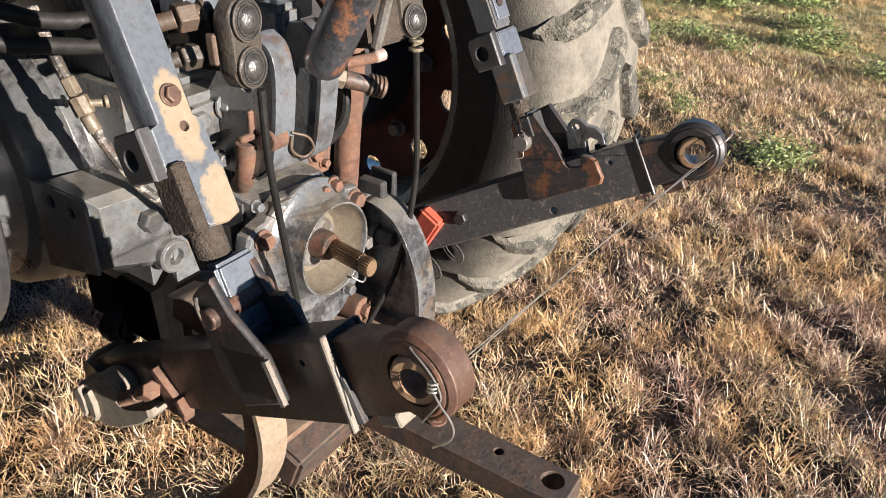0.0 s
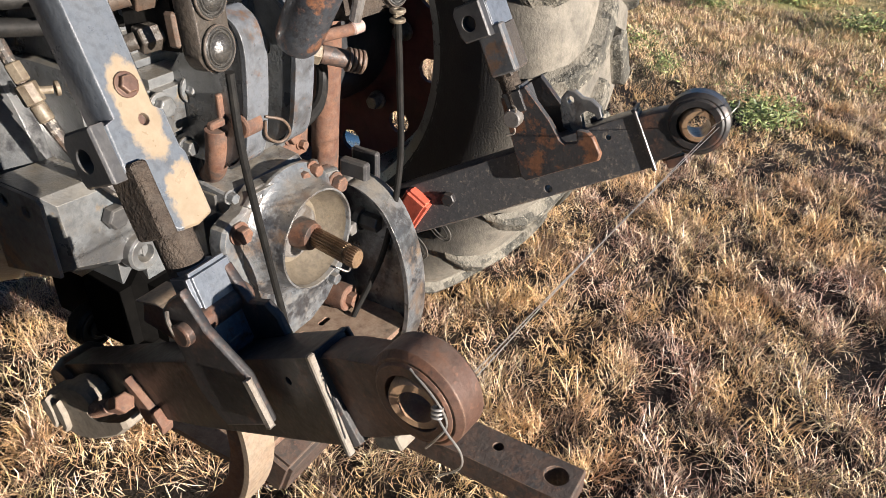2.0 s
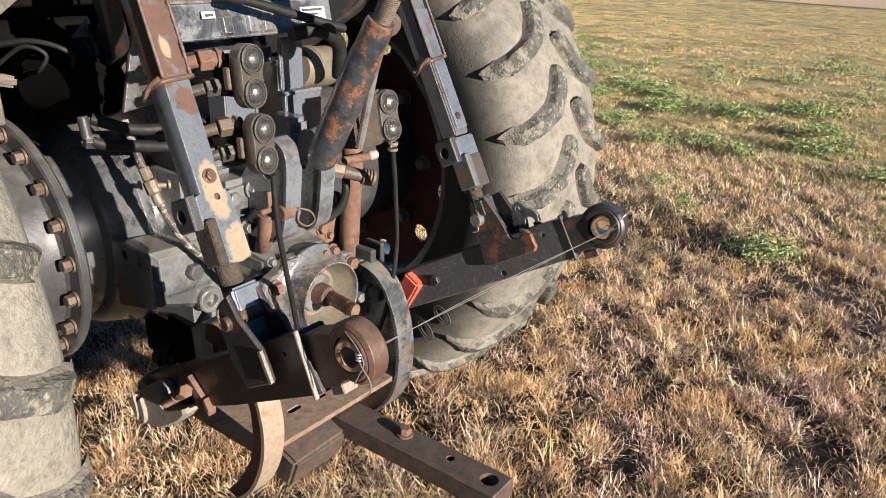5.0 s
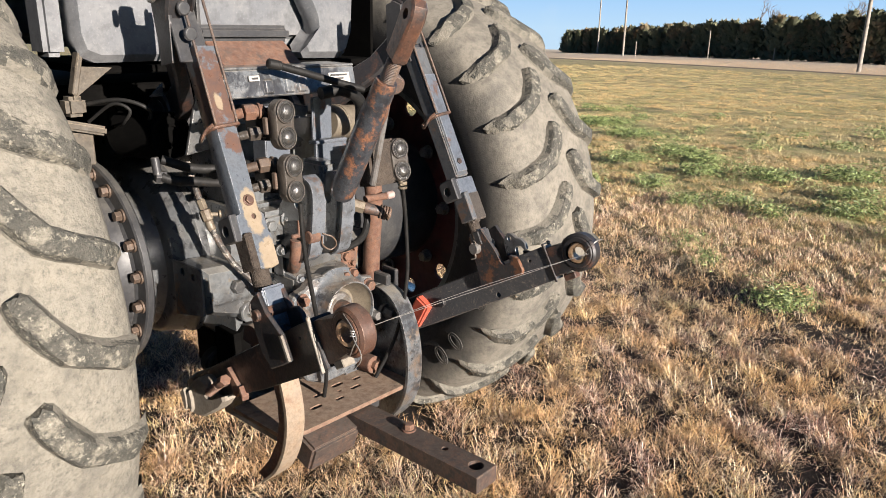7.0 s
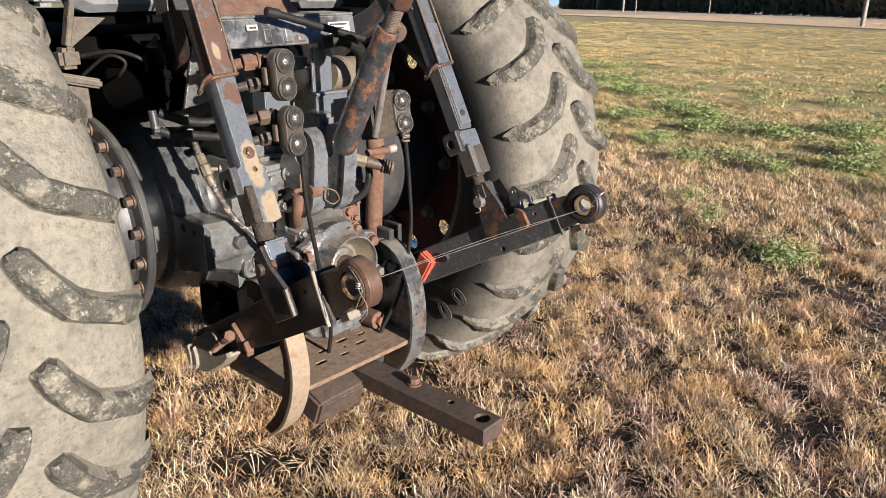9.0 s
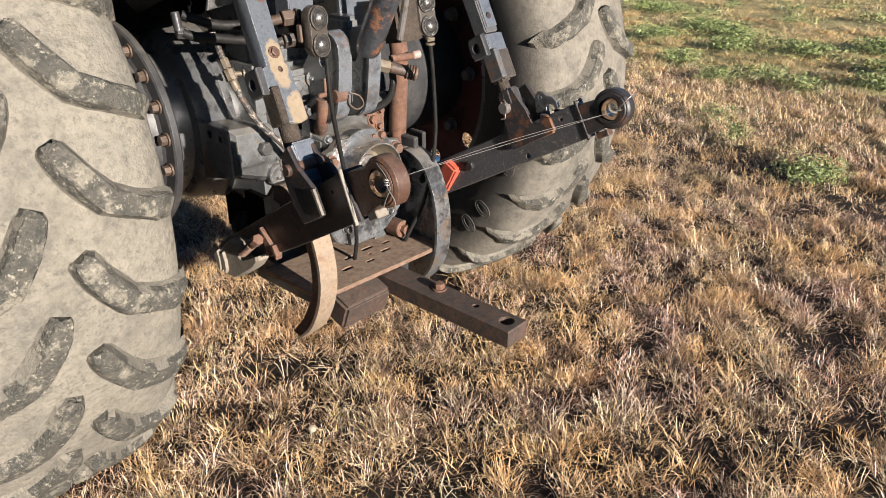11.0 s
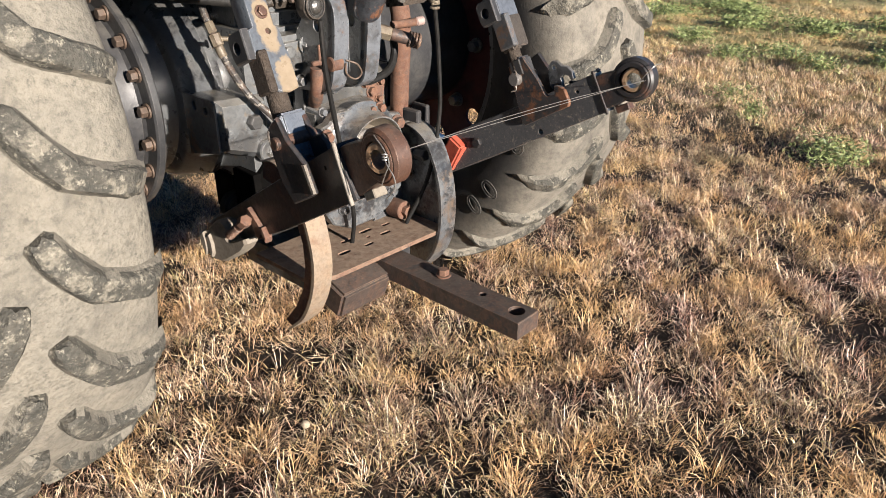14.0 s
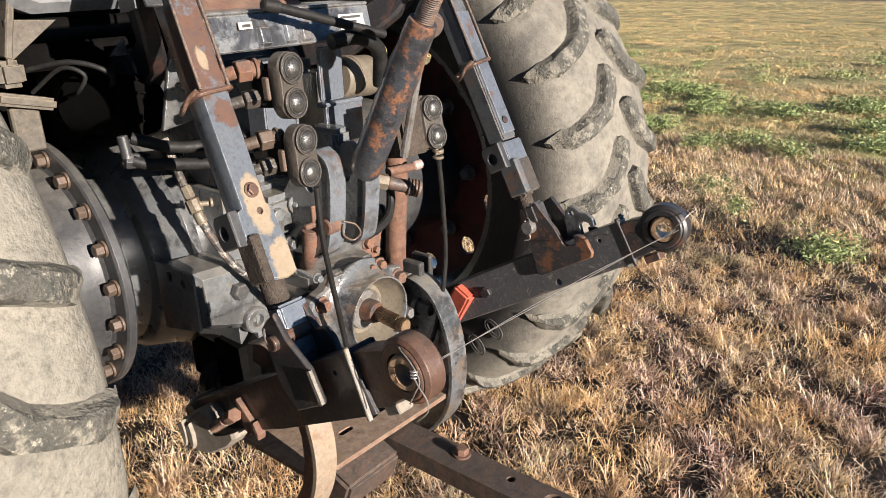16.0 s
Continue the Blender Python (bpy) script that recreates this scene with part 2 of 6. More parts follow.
DISH = worn("oily_brown_dish", (0.15, 0.125, 0.09), (0.08, 0.065, 0.05), patch=(0.45, 0.65), scale=25, dusty=0.2, rough=0.5)
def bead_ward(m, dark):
    """A ragged blend to a darker colour down the sidewall towards the bead."""
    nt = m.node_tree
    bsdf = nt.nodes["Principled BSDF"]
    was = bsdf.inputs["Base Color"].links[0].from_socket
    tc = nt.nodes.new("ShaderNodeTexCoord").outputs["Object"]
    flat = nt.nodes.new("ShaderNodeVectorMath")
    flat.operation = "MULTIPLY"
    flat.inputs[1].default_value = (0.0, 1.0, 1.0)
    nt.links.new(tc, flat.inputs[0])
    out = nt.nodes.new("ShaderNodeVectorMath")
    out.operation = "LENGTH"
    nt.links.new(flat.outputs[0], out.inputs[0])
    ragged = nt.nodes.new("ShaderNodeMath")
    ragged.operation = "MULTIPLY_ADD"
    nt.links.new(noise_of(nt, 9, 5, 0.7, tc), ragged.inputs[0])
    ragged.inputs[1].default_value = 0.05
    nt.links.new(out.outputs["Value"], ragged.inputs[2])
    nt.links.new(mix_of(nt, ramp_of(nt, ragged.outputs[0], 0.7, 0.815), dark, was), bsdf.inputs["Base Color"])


TYRE = worn("dusty_tyre_rubber", (0.185, 0.172, 0.142), (0.115, 0.108, 0.092), patch=(0.47, 0.66), scale=8, dust=(0.265, 0.24, 0.19), dusty=0.6, rough=0.9, bump=1.0, fine=150, mottle=0.5, spots=((0.09, 0.085, 0.072), 0.53, 0.68, 60), deep=0.004)
# a darker tone of tyre rubber for the other wheel
TYRE_DARKER = worn("darker_tyre_rubber", (0.16, 0.147, 0.122), (0.085, 0.08, 0.07), patch=(0.48, 0.64), scale=7, dust=(0.25, 0.225, 0.18), dusty=0.55, rough=0.85, bump=0.8, fine=190, mottle=0.45, spots=((0.075, 0.068, 0.058), 0.53, 0.7, 9))
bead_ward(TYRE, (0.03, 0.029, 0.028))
bead_ward(TYRE_DARKER, (0.022, 0.022, 0.022))
LUG_FOOT = worn("dusty_lug_foot", (0.17, 0.158, 0.13), (0.1, 0.094, 0.08), patch=(0.47, 0.62), scale=14, dust=(0.265, 0.24, 0.19), dusty=0.5, rough=0.9, bump=1.0, fine=150, mottle=0.5, deep=0.004)
FIGURE = worn("dark_moulded_rubber", (0.03, 0.029, 0.028), (0.06, 0.055, 0.047), patch=(0.45, 0.7), scale=12, rough=0.8, bump=0.2)
LUG = worn("scuffed_lug_rubber", (0.046, 0.046, 0.039), (0.2, 0.185, 0.148), patch=(0.52, 0.6), scale=19, dust=(0.2, 0.18, 0.145), dusty=0.35, rough=0.72, bump=1.0, fine=160, mottle=0.35, spots=((0.3, 0.28, 0.225), 0.57, 0.63, 70), deep=0.006, vary=True)
EDGE = worn("bright_edge_steel", (0.24, 0.215, 0.185), (0.15, 0.12, 0.09), scale=40, dusty=0.1, rough=0.4, metal=0.2)
BALL_RUST = worn("tan_rusted_steel", (0.34, 0.22, 0.13), (0.2, 0.115, 0.07), scale=30, dusty=0.15, rough=0.5, metal=0.1)
BLOCK_GREY = worn("pale_grey_cast_block", (0.21, 0.183, 0.145), (0.13, 0.105, 0.078), patch=(0.5, 0.7), scale=16, dusty=0.3, rough=0.75)
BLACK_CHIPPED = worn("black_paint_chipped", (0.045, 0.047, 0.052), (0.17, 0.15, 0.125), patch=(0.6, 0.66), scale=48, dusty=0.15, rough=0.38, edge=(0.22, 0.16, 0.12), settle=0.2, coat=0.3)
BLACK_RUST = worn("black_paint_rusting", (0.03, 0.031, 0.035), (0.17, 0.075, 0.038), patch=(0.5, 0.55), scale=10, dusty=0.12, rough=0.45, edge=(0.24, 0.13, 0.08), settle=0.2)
PUFF = worn("dry_seed_head", (0.5, 0.42, 0.31), (0.36, 0.28, 0.19), scale=120, dusty=0.1, rough=0.95, bump=1.0, fine=400, mottle=0.5)
BOLT = worn("rust_tinged_bolt", (0.09, 0.064, 0.048), (0.105, 0.06, 0.038), scale=50, dusty=0.2, rough=0.45, metal=0.2, edge=(0.2, 0.14, 0.1))
WORN_LIP = worn("worn_blue_edge", (0.15, 0.165, 0.185), (0.07, 0.072, 0.076), patch=(0.48, 0.62), scale=16, dusty=0.12, rough=0.3, metal=0.2, spots=((0.14, 0.085, 0.055), 0.6, 0.68, 14), edge=(0.36, 0.37, 0.38), coat=0.4)
WIRE = worn("galvanised_wire", (0.45, 0.43, 0.4), (0.3, 0.28, 0.25), scale=60, dusty=0.1, rough=0.35, metal=0.7)


# ---- shapes ----
def frame_of(axis, up=(0, 0, 1)):
    """A turn whose z runs along axis and whose x lies level where it can."""
    z = Vector(axis).normalized()
    x = Vector(up).cross(z)
    x = x.normalized() if x.length > 1e-4 else Vector((1, 0, 0))
    return Matrix((x, z.cross(x), z)).transposed()


def box(bm, c, s, turn=None, bev=0.0, seg=1, taper=None):
    """taper: factors of x and y at the top."""
    m = Matrix.Translation(c) @ (turn.to_4x4() if turn else Matrix())
    r = bmesh.ops.create_cube(bm, size=1.0)["verts"]
    for v in r:
        k = taper if taper and v.co.z > 0 else (1, 1)
        v.co = m @ Vector((v.co.x * s[0] * k[0], v.co.y * s[1] * k[1], v.co.z * s[2]))
    if bev:
        edges = list({e for v in r for e in v.link_edges})
        bmesh.ops.bevel(bm, geom=edges, offset=bev, segments=seg, affect="EDGES", clamp_overlap=True)


def revolve(bm, profile, c, axis, n=24, closed=False):
    """profile: (along the axis, radius) pairs."""
    turn = frame_of(axis)
    rows = []
    for a, r in profile:
        if r < 1e-6:
            rows.append([bm.verts.new(Vector(c) + turn @ Vector((0, 0, a)))])
        else:
            rows.append([bm.verts.new(Vector(c) + turn @ Vector((r * math.cos(2 * math.pi * k / n), r * math.sin(2 * math.pi * k / n), a))) for k in range(n)])
    pairs = list(zip(rows, rows[1:])) + ([(rows[-1], rows[0])] if closed else [])
    for p, q in pairs:
        for k in range(n):
            j = (k + 1) % n
            if len(p) == 1 and len(q) == 1:
                continue
            if len(p) == 1:
                bm.faces.new((p[0], q[j], q[k]))
            elif len(q) == 1:
                bm.faces.new((p[k], p[j], q[0]))
            else:
                bm.faces.new((p[k], p[j], q[j], q[k]))


def rod(bm, p, q, r, r2=None, n=16, bev=0.0):
    p, q = Vector(p), Vector(q)
    h, r2 = (q - p).length, r if r2 is None else r2
    if bev:
        prof = [(0, 0), (0, r - bev), (bev, r), (h - bev, r2), (h, r2 - bev), (h, 0)]
    else:
        prof = [(0, 0), (0, r), (h, r2), (h, 0)]
    revolve(bm, prof, p, q - p, n)


def ring(bm, c, axis, r_out, r_in, w, n=28, bev=0.003):
    prof = [(-w / 2, r_in), (-w / 2, r_out - bev), (-w / 2 + bev, r_out), (w / 2 - bev, r_out), (w / 2, r_out - bev), (w / 2, r_in)]
    revolve(bm, prof, c, axis, n, closed=True)


def hexbolt(bm, c, axis, r, h):
    """A hexagon head with a washer, seated at c and standing out along axis."""
    a = Vector(axis).normalized()
    rod(bm, c, Vector(c) + a * h * 0.22, r * 1.32, n=16)
    rod(bm, Vector(c) + a * h * 0.22, Vector(c) + a * h, r, n=6, bev=r * 0.12)


def smooth_path(points, steps=8):
    pts = [Vector(p) for p in points]
    pts = [2 * pts[0] - pts[1]] + pts + [2 * pts[-1] - pts[-2]]
    out = []
    for a, b, c, d in zip(pts, pts[1:], pts[2:], pts[3:]):
        for k in range(steps):
            t = k / steps
            out.append(0.5 * (2 * b + (c - a) * t + (2 * a - 5 * b + 4 * c - d) * t * t + (3 * b - a - 3 * c + d) * t ** 3))
    return out + [pts[-2]]


def sweep(bm, points, r, n=10, steps=8, smooth=True):
    path = smooth_path(points, steps) if smooth else [Vector(p) for p in points]
    rows, x = [], None
    for k, p in enumerate(path):
        t = (path[min(k + 1, len(path) - 1)] - path[max(k - 1, 0)]).normalized()
        if x is None:
            x = t.orthogonal().normalized()
        x = (x - t * x.dot(t)).normalized()
        y = t.cross(x)
        rows.append([bm.verts.new(p + r * (x * math.cos(2 * math.pi * j / n) + y * math.sin(2 * math.pi * j / n))) for j in range(n)])
    for p, q in zip(rows, rows[1:]):
        for j in range(n):
            bm.faces.new((p[j], p[(j + 1) % n], q[(j + 1) % n], q[j]))
    bm.faces.new(rows[0][::-1])
    bm.faces.new(rows[-1])


def loft(bm, rows, bev=0.006):
    """A bar of rectangular section through (middle, width across x, depth along the second axis)."""
    pts = [Vector(p) for p, w, h in rows]
    loops = []
    for k, (p, w, h) in enumerate(rows):
        t = (pts[min(k + 1, len(pts) - 1)] - pts[max(k - 1, 0)]).normalized()
        x = (Vector((1, 0, 0)) - t * t.x).normalized()
        y = t.cross(x)
        w, h = w / 2, h / 2
        corner = [(w, h - bev), (w - bev, h), (bev - w, h), (-w, h - bev), (-w, bev - h), (bev - w, -h), (w - bev, -h), (w, bev - h)]
        loops.append([bm.verts.new(pts[k] + x * a + y * b) for a, b in corner])
    for a, b in zip(loops, loops[1:]):
        for k in range(8):
            bm.faces.new((a[k], a[(k + 1) % 8], b[(k + 1) % 8], b[k]))
    bm.faces.new(loops[0][::-1])
    bm.faces.new(loops[-1])


def circle(x, y, r, n=16):
    return [(x + r * math.cos(2 * math.pi * k / n), y + r * math.sin(2 * math.pi * k / n)) for k in range(n)]


def slot(x, y, half, r, n=7):
    a = [(x + half + r * math.sin(math.pi * k / n), y + r * math.cos(math.pi * k / n)) for k in range(n + 1)]
    return a + [(x - half - r * math.sin(math.pi * k / n), y - r * math.cos(math.pi * k / n)) for k in range(n + 1)]


def plate(bm, outer, holes, m, thick, bev=0.0):
    """A plate with its outline and holes in the xy of m, reaching thick along its z."""
    inset = []
    if bev:
        cx = sum(p[0] for p in outer) / len(outer)
        cy = sum(p[1] for p in outer) / len(outer)
        inset = [(x + (cx - x) / (math.hypot(x - cx, y - cy) + 1e-9) * bev, y + (cy - y) / (math.hypot(x - cx, y - cy) + 1e-9) * bev) for x, y in outer]
    layers = [(0.0, inset), (bev, outer), (thick - bev, outer), (thick, inset)] if bev else [(0.0, outer), (thick, outer)]
    loops = [[bm.verts.new(m @ Vector((x, y, z))) for x, y in pts] for z, pts in layers]
    hole_loops = [[[bm.verts.new(m @ Vector((x, y, z))) for x, y in h] for z in (0.0, thick)] for h in holes]

    def band(a, b):
        for k in range(len(a)):
            j = (k + 1) % len(a)
            bm.faces.new((a[k], a[j], b[j], b[k]))

    for a, b in zip(loops, loops[1:]):
        band(a, b)
    for a, b in hole_loops:
        band(b, a)
    for end, at in ((0, 0), (-1, 1)):
        edges = []
        for loop in [loops[end]] + [h[at] for h in hole_loops]:
            for k in range(len(loop)):
                v, w = loop[k], loop[(k + 1) % len(loop)]
                edges.append(bm.edges.get((v, w)) or bm.edges.new((v, w)))
        bmesh.ops.triangle_fill(bm, edges=edges, use_beauty=True, use_dissolve=False)


def finish(bm, name, material, angle=35):
    bmesh.ops.recalc_face_normals(bm, faces=bm.faces)
    me = bpy.data.meshes.new(name)
    bm.to_mesh(me)
    bm.free()
    me.materials.append(material)
    me.polygons.foreach_set("use_smooth", [True] * len(me.polygons))
    me.set_sharp_from_angle(angle=radians(angle))
    return me


def part(name, bm, material, parent, label="", angle=35):
    ob = new(name, finish(bm, name, material, angle))
    ob.parent = parent
    return tagged(ob, label)


def again(name, mesh, m, parent):
    ob = new(name, mesh)
    ob.parent, ob.matrix_basis = parent, m
    return ob


def group_part(name, parent, label="", at=(0, 0, 0)):
    ob = new(name)
    ob.parent, ob.location, ob.empty_display_size = parent, at, 0.05
    return tagged(ob, label)


def B():
    return bmesh.new()


# ---- ground, field and distance ----
def ground_z(x, y):
    """Level round the tractor, falling gently away beyond."""
    d = math.hypot(x, y)
    return -0.028 * max(0.0, d - 6.0) ** 2 / (max(0.0, d - 6.0) + 4.0)


def ground_material():
    m = bpy.data.materials.new("dry_pasture_soil")
    m.use_nodes = True
    nt = m.node_tree
    bsdf = nt.nodes["Principled BSDF"]
    tc = nt.nodes.new("ShaderNodeTexCoord").outputs["Object"]
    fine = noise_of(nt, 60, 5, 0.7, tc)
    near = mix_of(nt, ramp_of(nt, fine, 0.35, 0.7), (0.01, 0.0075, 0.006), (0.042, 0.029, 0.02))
    green = ramp_of(nt, noise_of(nt, 0.55, 5, 0.7, tc), 0.5, 0.66)
    grassy = mix_of(nt, green, (0.47, 0.38, 0.18), (0.3, 0.31, 0.11))
    grassy = mix_of(nt, ramp_of(nt, noise_of(nt, 7, 4, 0.7, tc), 0.45, 0.7), grassy, (0.34, 0.26, 0.12))
    grassy = mix_of(nt, ramp_of(nt, noise_of(nt, 1.7, 5, 0.75, tc), 0.46, 0.62), grassy, (0.17, 0.165, 0.07))
    # soil coloured near black round the tractor, for the shade between the stalks
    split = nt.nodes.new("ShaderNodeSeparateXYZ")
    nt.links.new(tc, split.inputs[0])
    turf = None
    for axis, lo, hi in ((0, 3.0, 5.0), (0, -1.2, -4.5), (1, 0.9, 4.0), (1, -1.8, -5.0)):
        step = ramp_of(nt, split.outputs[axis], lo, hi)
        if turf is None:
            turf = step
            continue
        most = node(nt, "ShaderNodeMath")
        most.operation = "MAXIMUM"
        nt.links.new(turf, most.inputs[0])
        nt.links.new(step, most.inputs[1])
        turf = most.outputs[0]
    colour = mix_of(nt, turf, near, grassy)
    # the pale verge beyond the field, along a straight line
    side = node(nt, "ShaderNodeVectorMath")
    side.operation = "DOT_PRODUCT"
    nt.links.new(tc, side.inputs[0])
    side.inputs[1].default_value = (0.905, -0.425, 0.0)
    edge = side.outputs["Value"]
    colour = mix_of(nt, ramp_of(nt, edge, 44.0, 44.6), colour, (0.13, 0.09, 0.06))
    colour = mix_of(nt, ramp_of(nt, edge, 47.0, 49.0), colour, (0.5, 0.4, 0.28))
    nt.links.new(colour, bsdf.inputs["Base Color"])
    bsdf.inputs["Roughness"].default_value = 0.95
    bp = node(nt, "ShaderNodeBump", Strength=0.8, Distance=0.03)
    nt.links.new(fine, bp.inputs["Height"])
    nt.links.new(bp.outputs[0], bsdf.inputs["Normal"])
    return m


def build_ground():
    bm = B()
    radii = [0.0] + [0.25 * k for k in range(1, 33)] + [8 * 1.16 ** k for k in range(1, 42)]
    rows, n = [], 96
    for r in radii:
        row = []
        for k in range(n if r else 1):
            a = 2 * math.pi * k / n
            x, y = r * math.cos(a), r * math.sin(a)
            z = ground_z(x, y) + (0.012 * noise.noise((x * 1.7, y * 1.7, 0)) if r < 9 else 0)
            row.append(bm.verts.new((x, y, z - 0.012)))
        rows.append(row)
    for k in range(n):
        bm.faces.new((rows[0][0], rows[1][k], rows[1][(k + 1) % n]))
    for p, q in zip(rows[1:], rows[2:]):
        for k in range(n):
            j = (k + 1) % n
            bm.faces.new((p[k], q[k], q[j], p[j]))
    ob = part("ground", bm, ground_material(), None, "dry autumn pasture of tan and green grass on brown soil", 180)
    tagged(ob, category="ground", kind="structure")


build_ground()


def cedar(bm, x, y, height, spread, r):
    """A ragged evergreen of many small sprays."""
    z0 = ground_z(x, y)
    for k in range(640):
        u = r.random() ** 0.8
        q = spread * (1.02 - u) ** 0.42 * r.uniform(0.55, 1.08) * (0.9 if u > 0.08 else 0.6)
        a = r.uniform(0, 2 * math.pi)
        c = Vector((x + q * math.cos(a), y + q * math.sin(a), z0 + height * (0.02 + 0.98 * u)))
        s = r.uniform(0.35, 0.8)
        tip = Vector((math.cos(a) * 0.8, math.sin(a) * 0.8, r.uniform(-0.1, 1.1))) * s
        wide = Vector((-math.sin(a), math.cos(a), r.uniform(-0.4, 0.4))) * s * 0.5
        p = [bm.verts.new(v) for v in (c - wide, c + wide, c + tip, c - Vector((0, 0, s * 0.5)))]
        bm.faces.new((p[0], p[1], p[2]))
        bm.faces.new((p[1], p[0], p[3]))


def build_distance():
    r = random.Random(11)
    bm = B()
    a, b = Vector((128.0, 15.0)), Vector((166.0, 103.0))
    for k in range(84):
        u = k / 83
        p = a.lerp(b, u) + Vector((r.uniform(-3, 3), r.uniform(-1, 1)))
        h = (7.9 - 2.9 * u) * r.uniform(0.84, 1.06)
        cedar(bm, p.x, p.y, h, h * r.uniform(0.34, 0.46), r)
    needles = worn("dark_cedar_foliage", (0.16, 0.17, 0.1), (0.3, 0.21, 0.125), scale=0.35, dusty=0.05, rough=0.9, bump=0.0, fine=3.0)
    ob = part("cedar_belt", bm, needles, None, "dense dark cedar windbreak beyond the field", 180)
    tagged(ob, category="trees", kind="stuff")
    wood = worn("grey_pole_wood", (0.3, 0.27, 0.23), (0.2, 0.17, 0.14), scale=2, dusty=0.1, rough=0.9, bump=0.1, fine=10)
    for x, y, h, rad in ((63.0, 12.0, 9.5, 0.17), (124.0, 64.0, 11.5, 0.2), (150.0, 84.0, 12.0, 0.2)):
        bm = B()
        z = ground_z(x, y)
        rod(bm, (x, y, z - 0.5), (x, y, z + h), rad, rad * 0.7, 12)
        pole = part("utility_pole", bm, wood, None, "weathered wooden utility pole at the roadside")
        tagged(pole, category="pole", group="utility poles")
        if h > 11.8:
            bm = B()
            box(bm, (x, y, z + h - 0.5), (0.12, 2.2, 0.12), Matrix.Rotation(radians(-30), 3, "Z"), 0.01)
            part("crossarm", bm, wood, pole)
    for x, y, h in ((128.0, 50.0, 4.6), (117.0, 58.0, 2.4), (131.0, 40.0, 2.0)):
        bm = B()
        z = ground_z(x, y)
        rod(bm, (x, y, z - 0.3), (x, y, z + h), 0.09, 0.08, 10)
        post = part("fence_post", bm, wood, None, "pale post standing before the dark trees")
        tagged(post, category="post", group="field posts")
    # bare crowns behind the belt
    twig = worn("bare_twig", (0.2, 0.16, 0.13), (0.12, 0.1, 0.08), scale=2, dusty=0.1, rough=0.9, bump=0.0, fine=8)
    for x, y, h in ((152.0, 50.0, 13.0), (150.0, 34.0, 12.5)):
        bm = B()
        z = ground_z(x, y)
        stack = [(Vector((x, y, z)), Vector((0, 0, 1)), h * 0.42, 0.22, 0)]
        while stack:
            p, d, L, rad, level = stack.pop()
            q = p + d * L
            rod(bm, p, q, rad, rad * 0.6, 5)
            if level < 4:
                for k in range(3):
                    e = (d + Vector((r.uniform(-0.7, 0.7), r.uniform(-0.7, 0.7), r.uniform(-0.1, 0.4)))).normalized()
                    stack.append((p.lerp(q, r.uniform(0.65, 1.0)), e, L * r.uniform(0.5, 0.72), rad * 0.55, level + 1))
        tree = part("bare_tree", bm, twig, None, "leafless grey tree behind the cedar windbreak")
        tagged(tree, category="tree", group="bare trees")


build_distance()

def build_sky_backdrop():
    """Hazy sky low over the far field, behind the trees."""
    bm = B()
    rows = []
    for h in (-20.0, 0.0, 12.0, 30.0, 60.0, 110.0):
        rows.append([bm.verts.new((430 * math.cos(radians(a)), 430 * math.sin(radians(a)), h)) for a in range(-14, 62, 4)])
    for p, q in zip(rows, rows[1:]):
        for k in range(len(p) - 1):
            bm.faces.new((p[k], p[k + 1], q[k + 1], q[k]))
    m = bpy.data.materials.new("pale_blue_sky")
    m.use_nodes = True
    nt = m.node_tree
    tc = nt.nodes.new("ShaderNodeTexCoord").outputs["Object"]
    split = nt.nodes.new("ShaderNodeSeparateXYZ")
    nt.links.new(tc, split.inputs[0])
    colour = mix_of(nt, ramp_of(nt, split.outputs[2], 0.0, 42.0), (0.2, 0.285, 0.37), (0.075, 0.195, 0.38))
    cloud = node(nt, "ShaderNodeMath")
    cloud.operation = "MULTIPLY"
    nt.links.new(ramp_of(nt, noise_of(nt, 0.012, 4, 0.6, tc), 0.5, 0.75), cloud.inputs[0])
    cloud.inputs[1].default_value = 0.5
    colour = mix_of(nt, cloud.outputs[0], colour, (0.27, 0.31, 0.34))
    glow = nt.nodes.new("ShaderNodeEmission")
    nt.links.new(colour, glow.inputs[0])
    nt.links.new(glow.outputs[0], nt.nodes["Material Output"].inputs[0])
    ob = part("backdrop", bm, m, None, "pale blue hazy winter sky over the horizon", 180)
    tagged(ob, category="sky", kind="structure")


build_sky_backdrop()


# ---- tractor ----
AXLE_Y, AXLE_Z, TRACK = 0.03, 0.82, 0.9
tractor = tagged(new("tractor"), "rear of an old dark grey farm tractor with raised three-point hitch", "tractor")
tractor.empty_display_size = 0.1

XZ = lambda y: Matrix(((1, 0, 0, 0), (0, 0, -1, y), (0, 1, 0, 0), (0, 0, 0, 1)))
YZ = lambda x: Matrix(((0, 0, 1, x), (1, 0, 0, 0), (0, 1, 0, 0), (0, 0, 0, 1)))

# rear wheels
LUGS = 26
PITCH = 2 * math.pi / LUGS


HALF = [(0.0, 0.846), (0.07, 0.844), (0.14, 0.837), (0.195, 0.824), (0.233, 0.798), (0.254, 0.76), (0.265, 0.7), (0.264, 0.645), (0.254, 0.595), (0.236, 0.555), (0.215, 0.528), (0.205, 0.505), (0.19, 0.5)]


def tyre_mesh(tread):
    half = HALF
    prof = [(-a, r) for a, r in half[::-1]] + half[1:]
    bm = B()
    revolve(bm, prof, (0, 0, 0), (1, 0, 0), 88)
    me = finish(bm, "tyre", tread, 60)
    return me


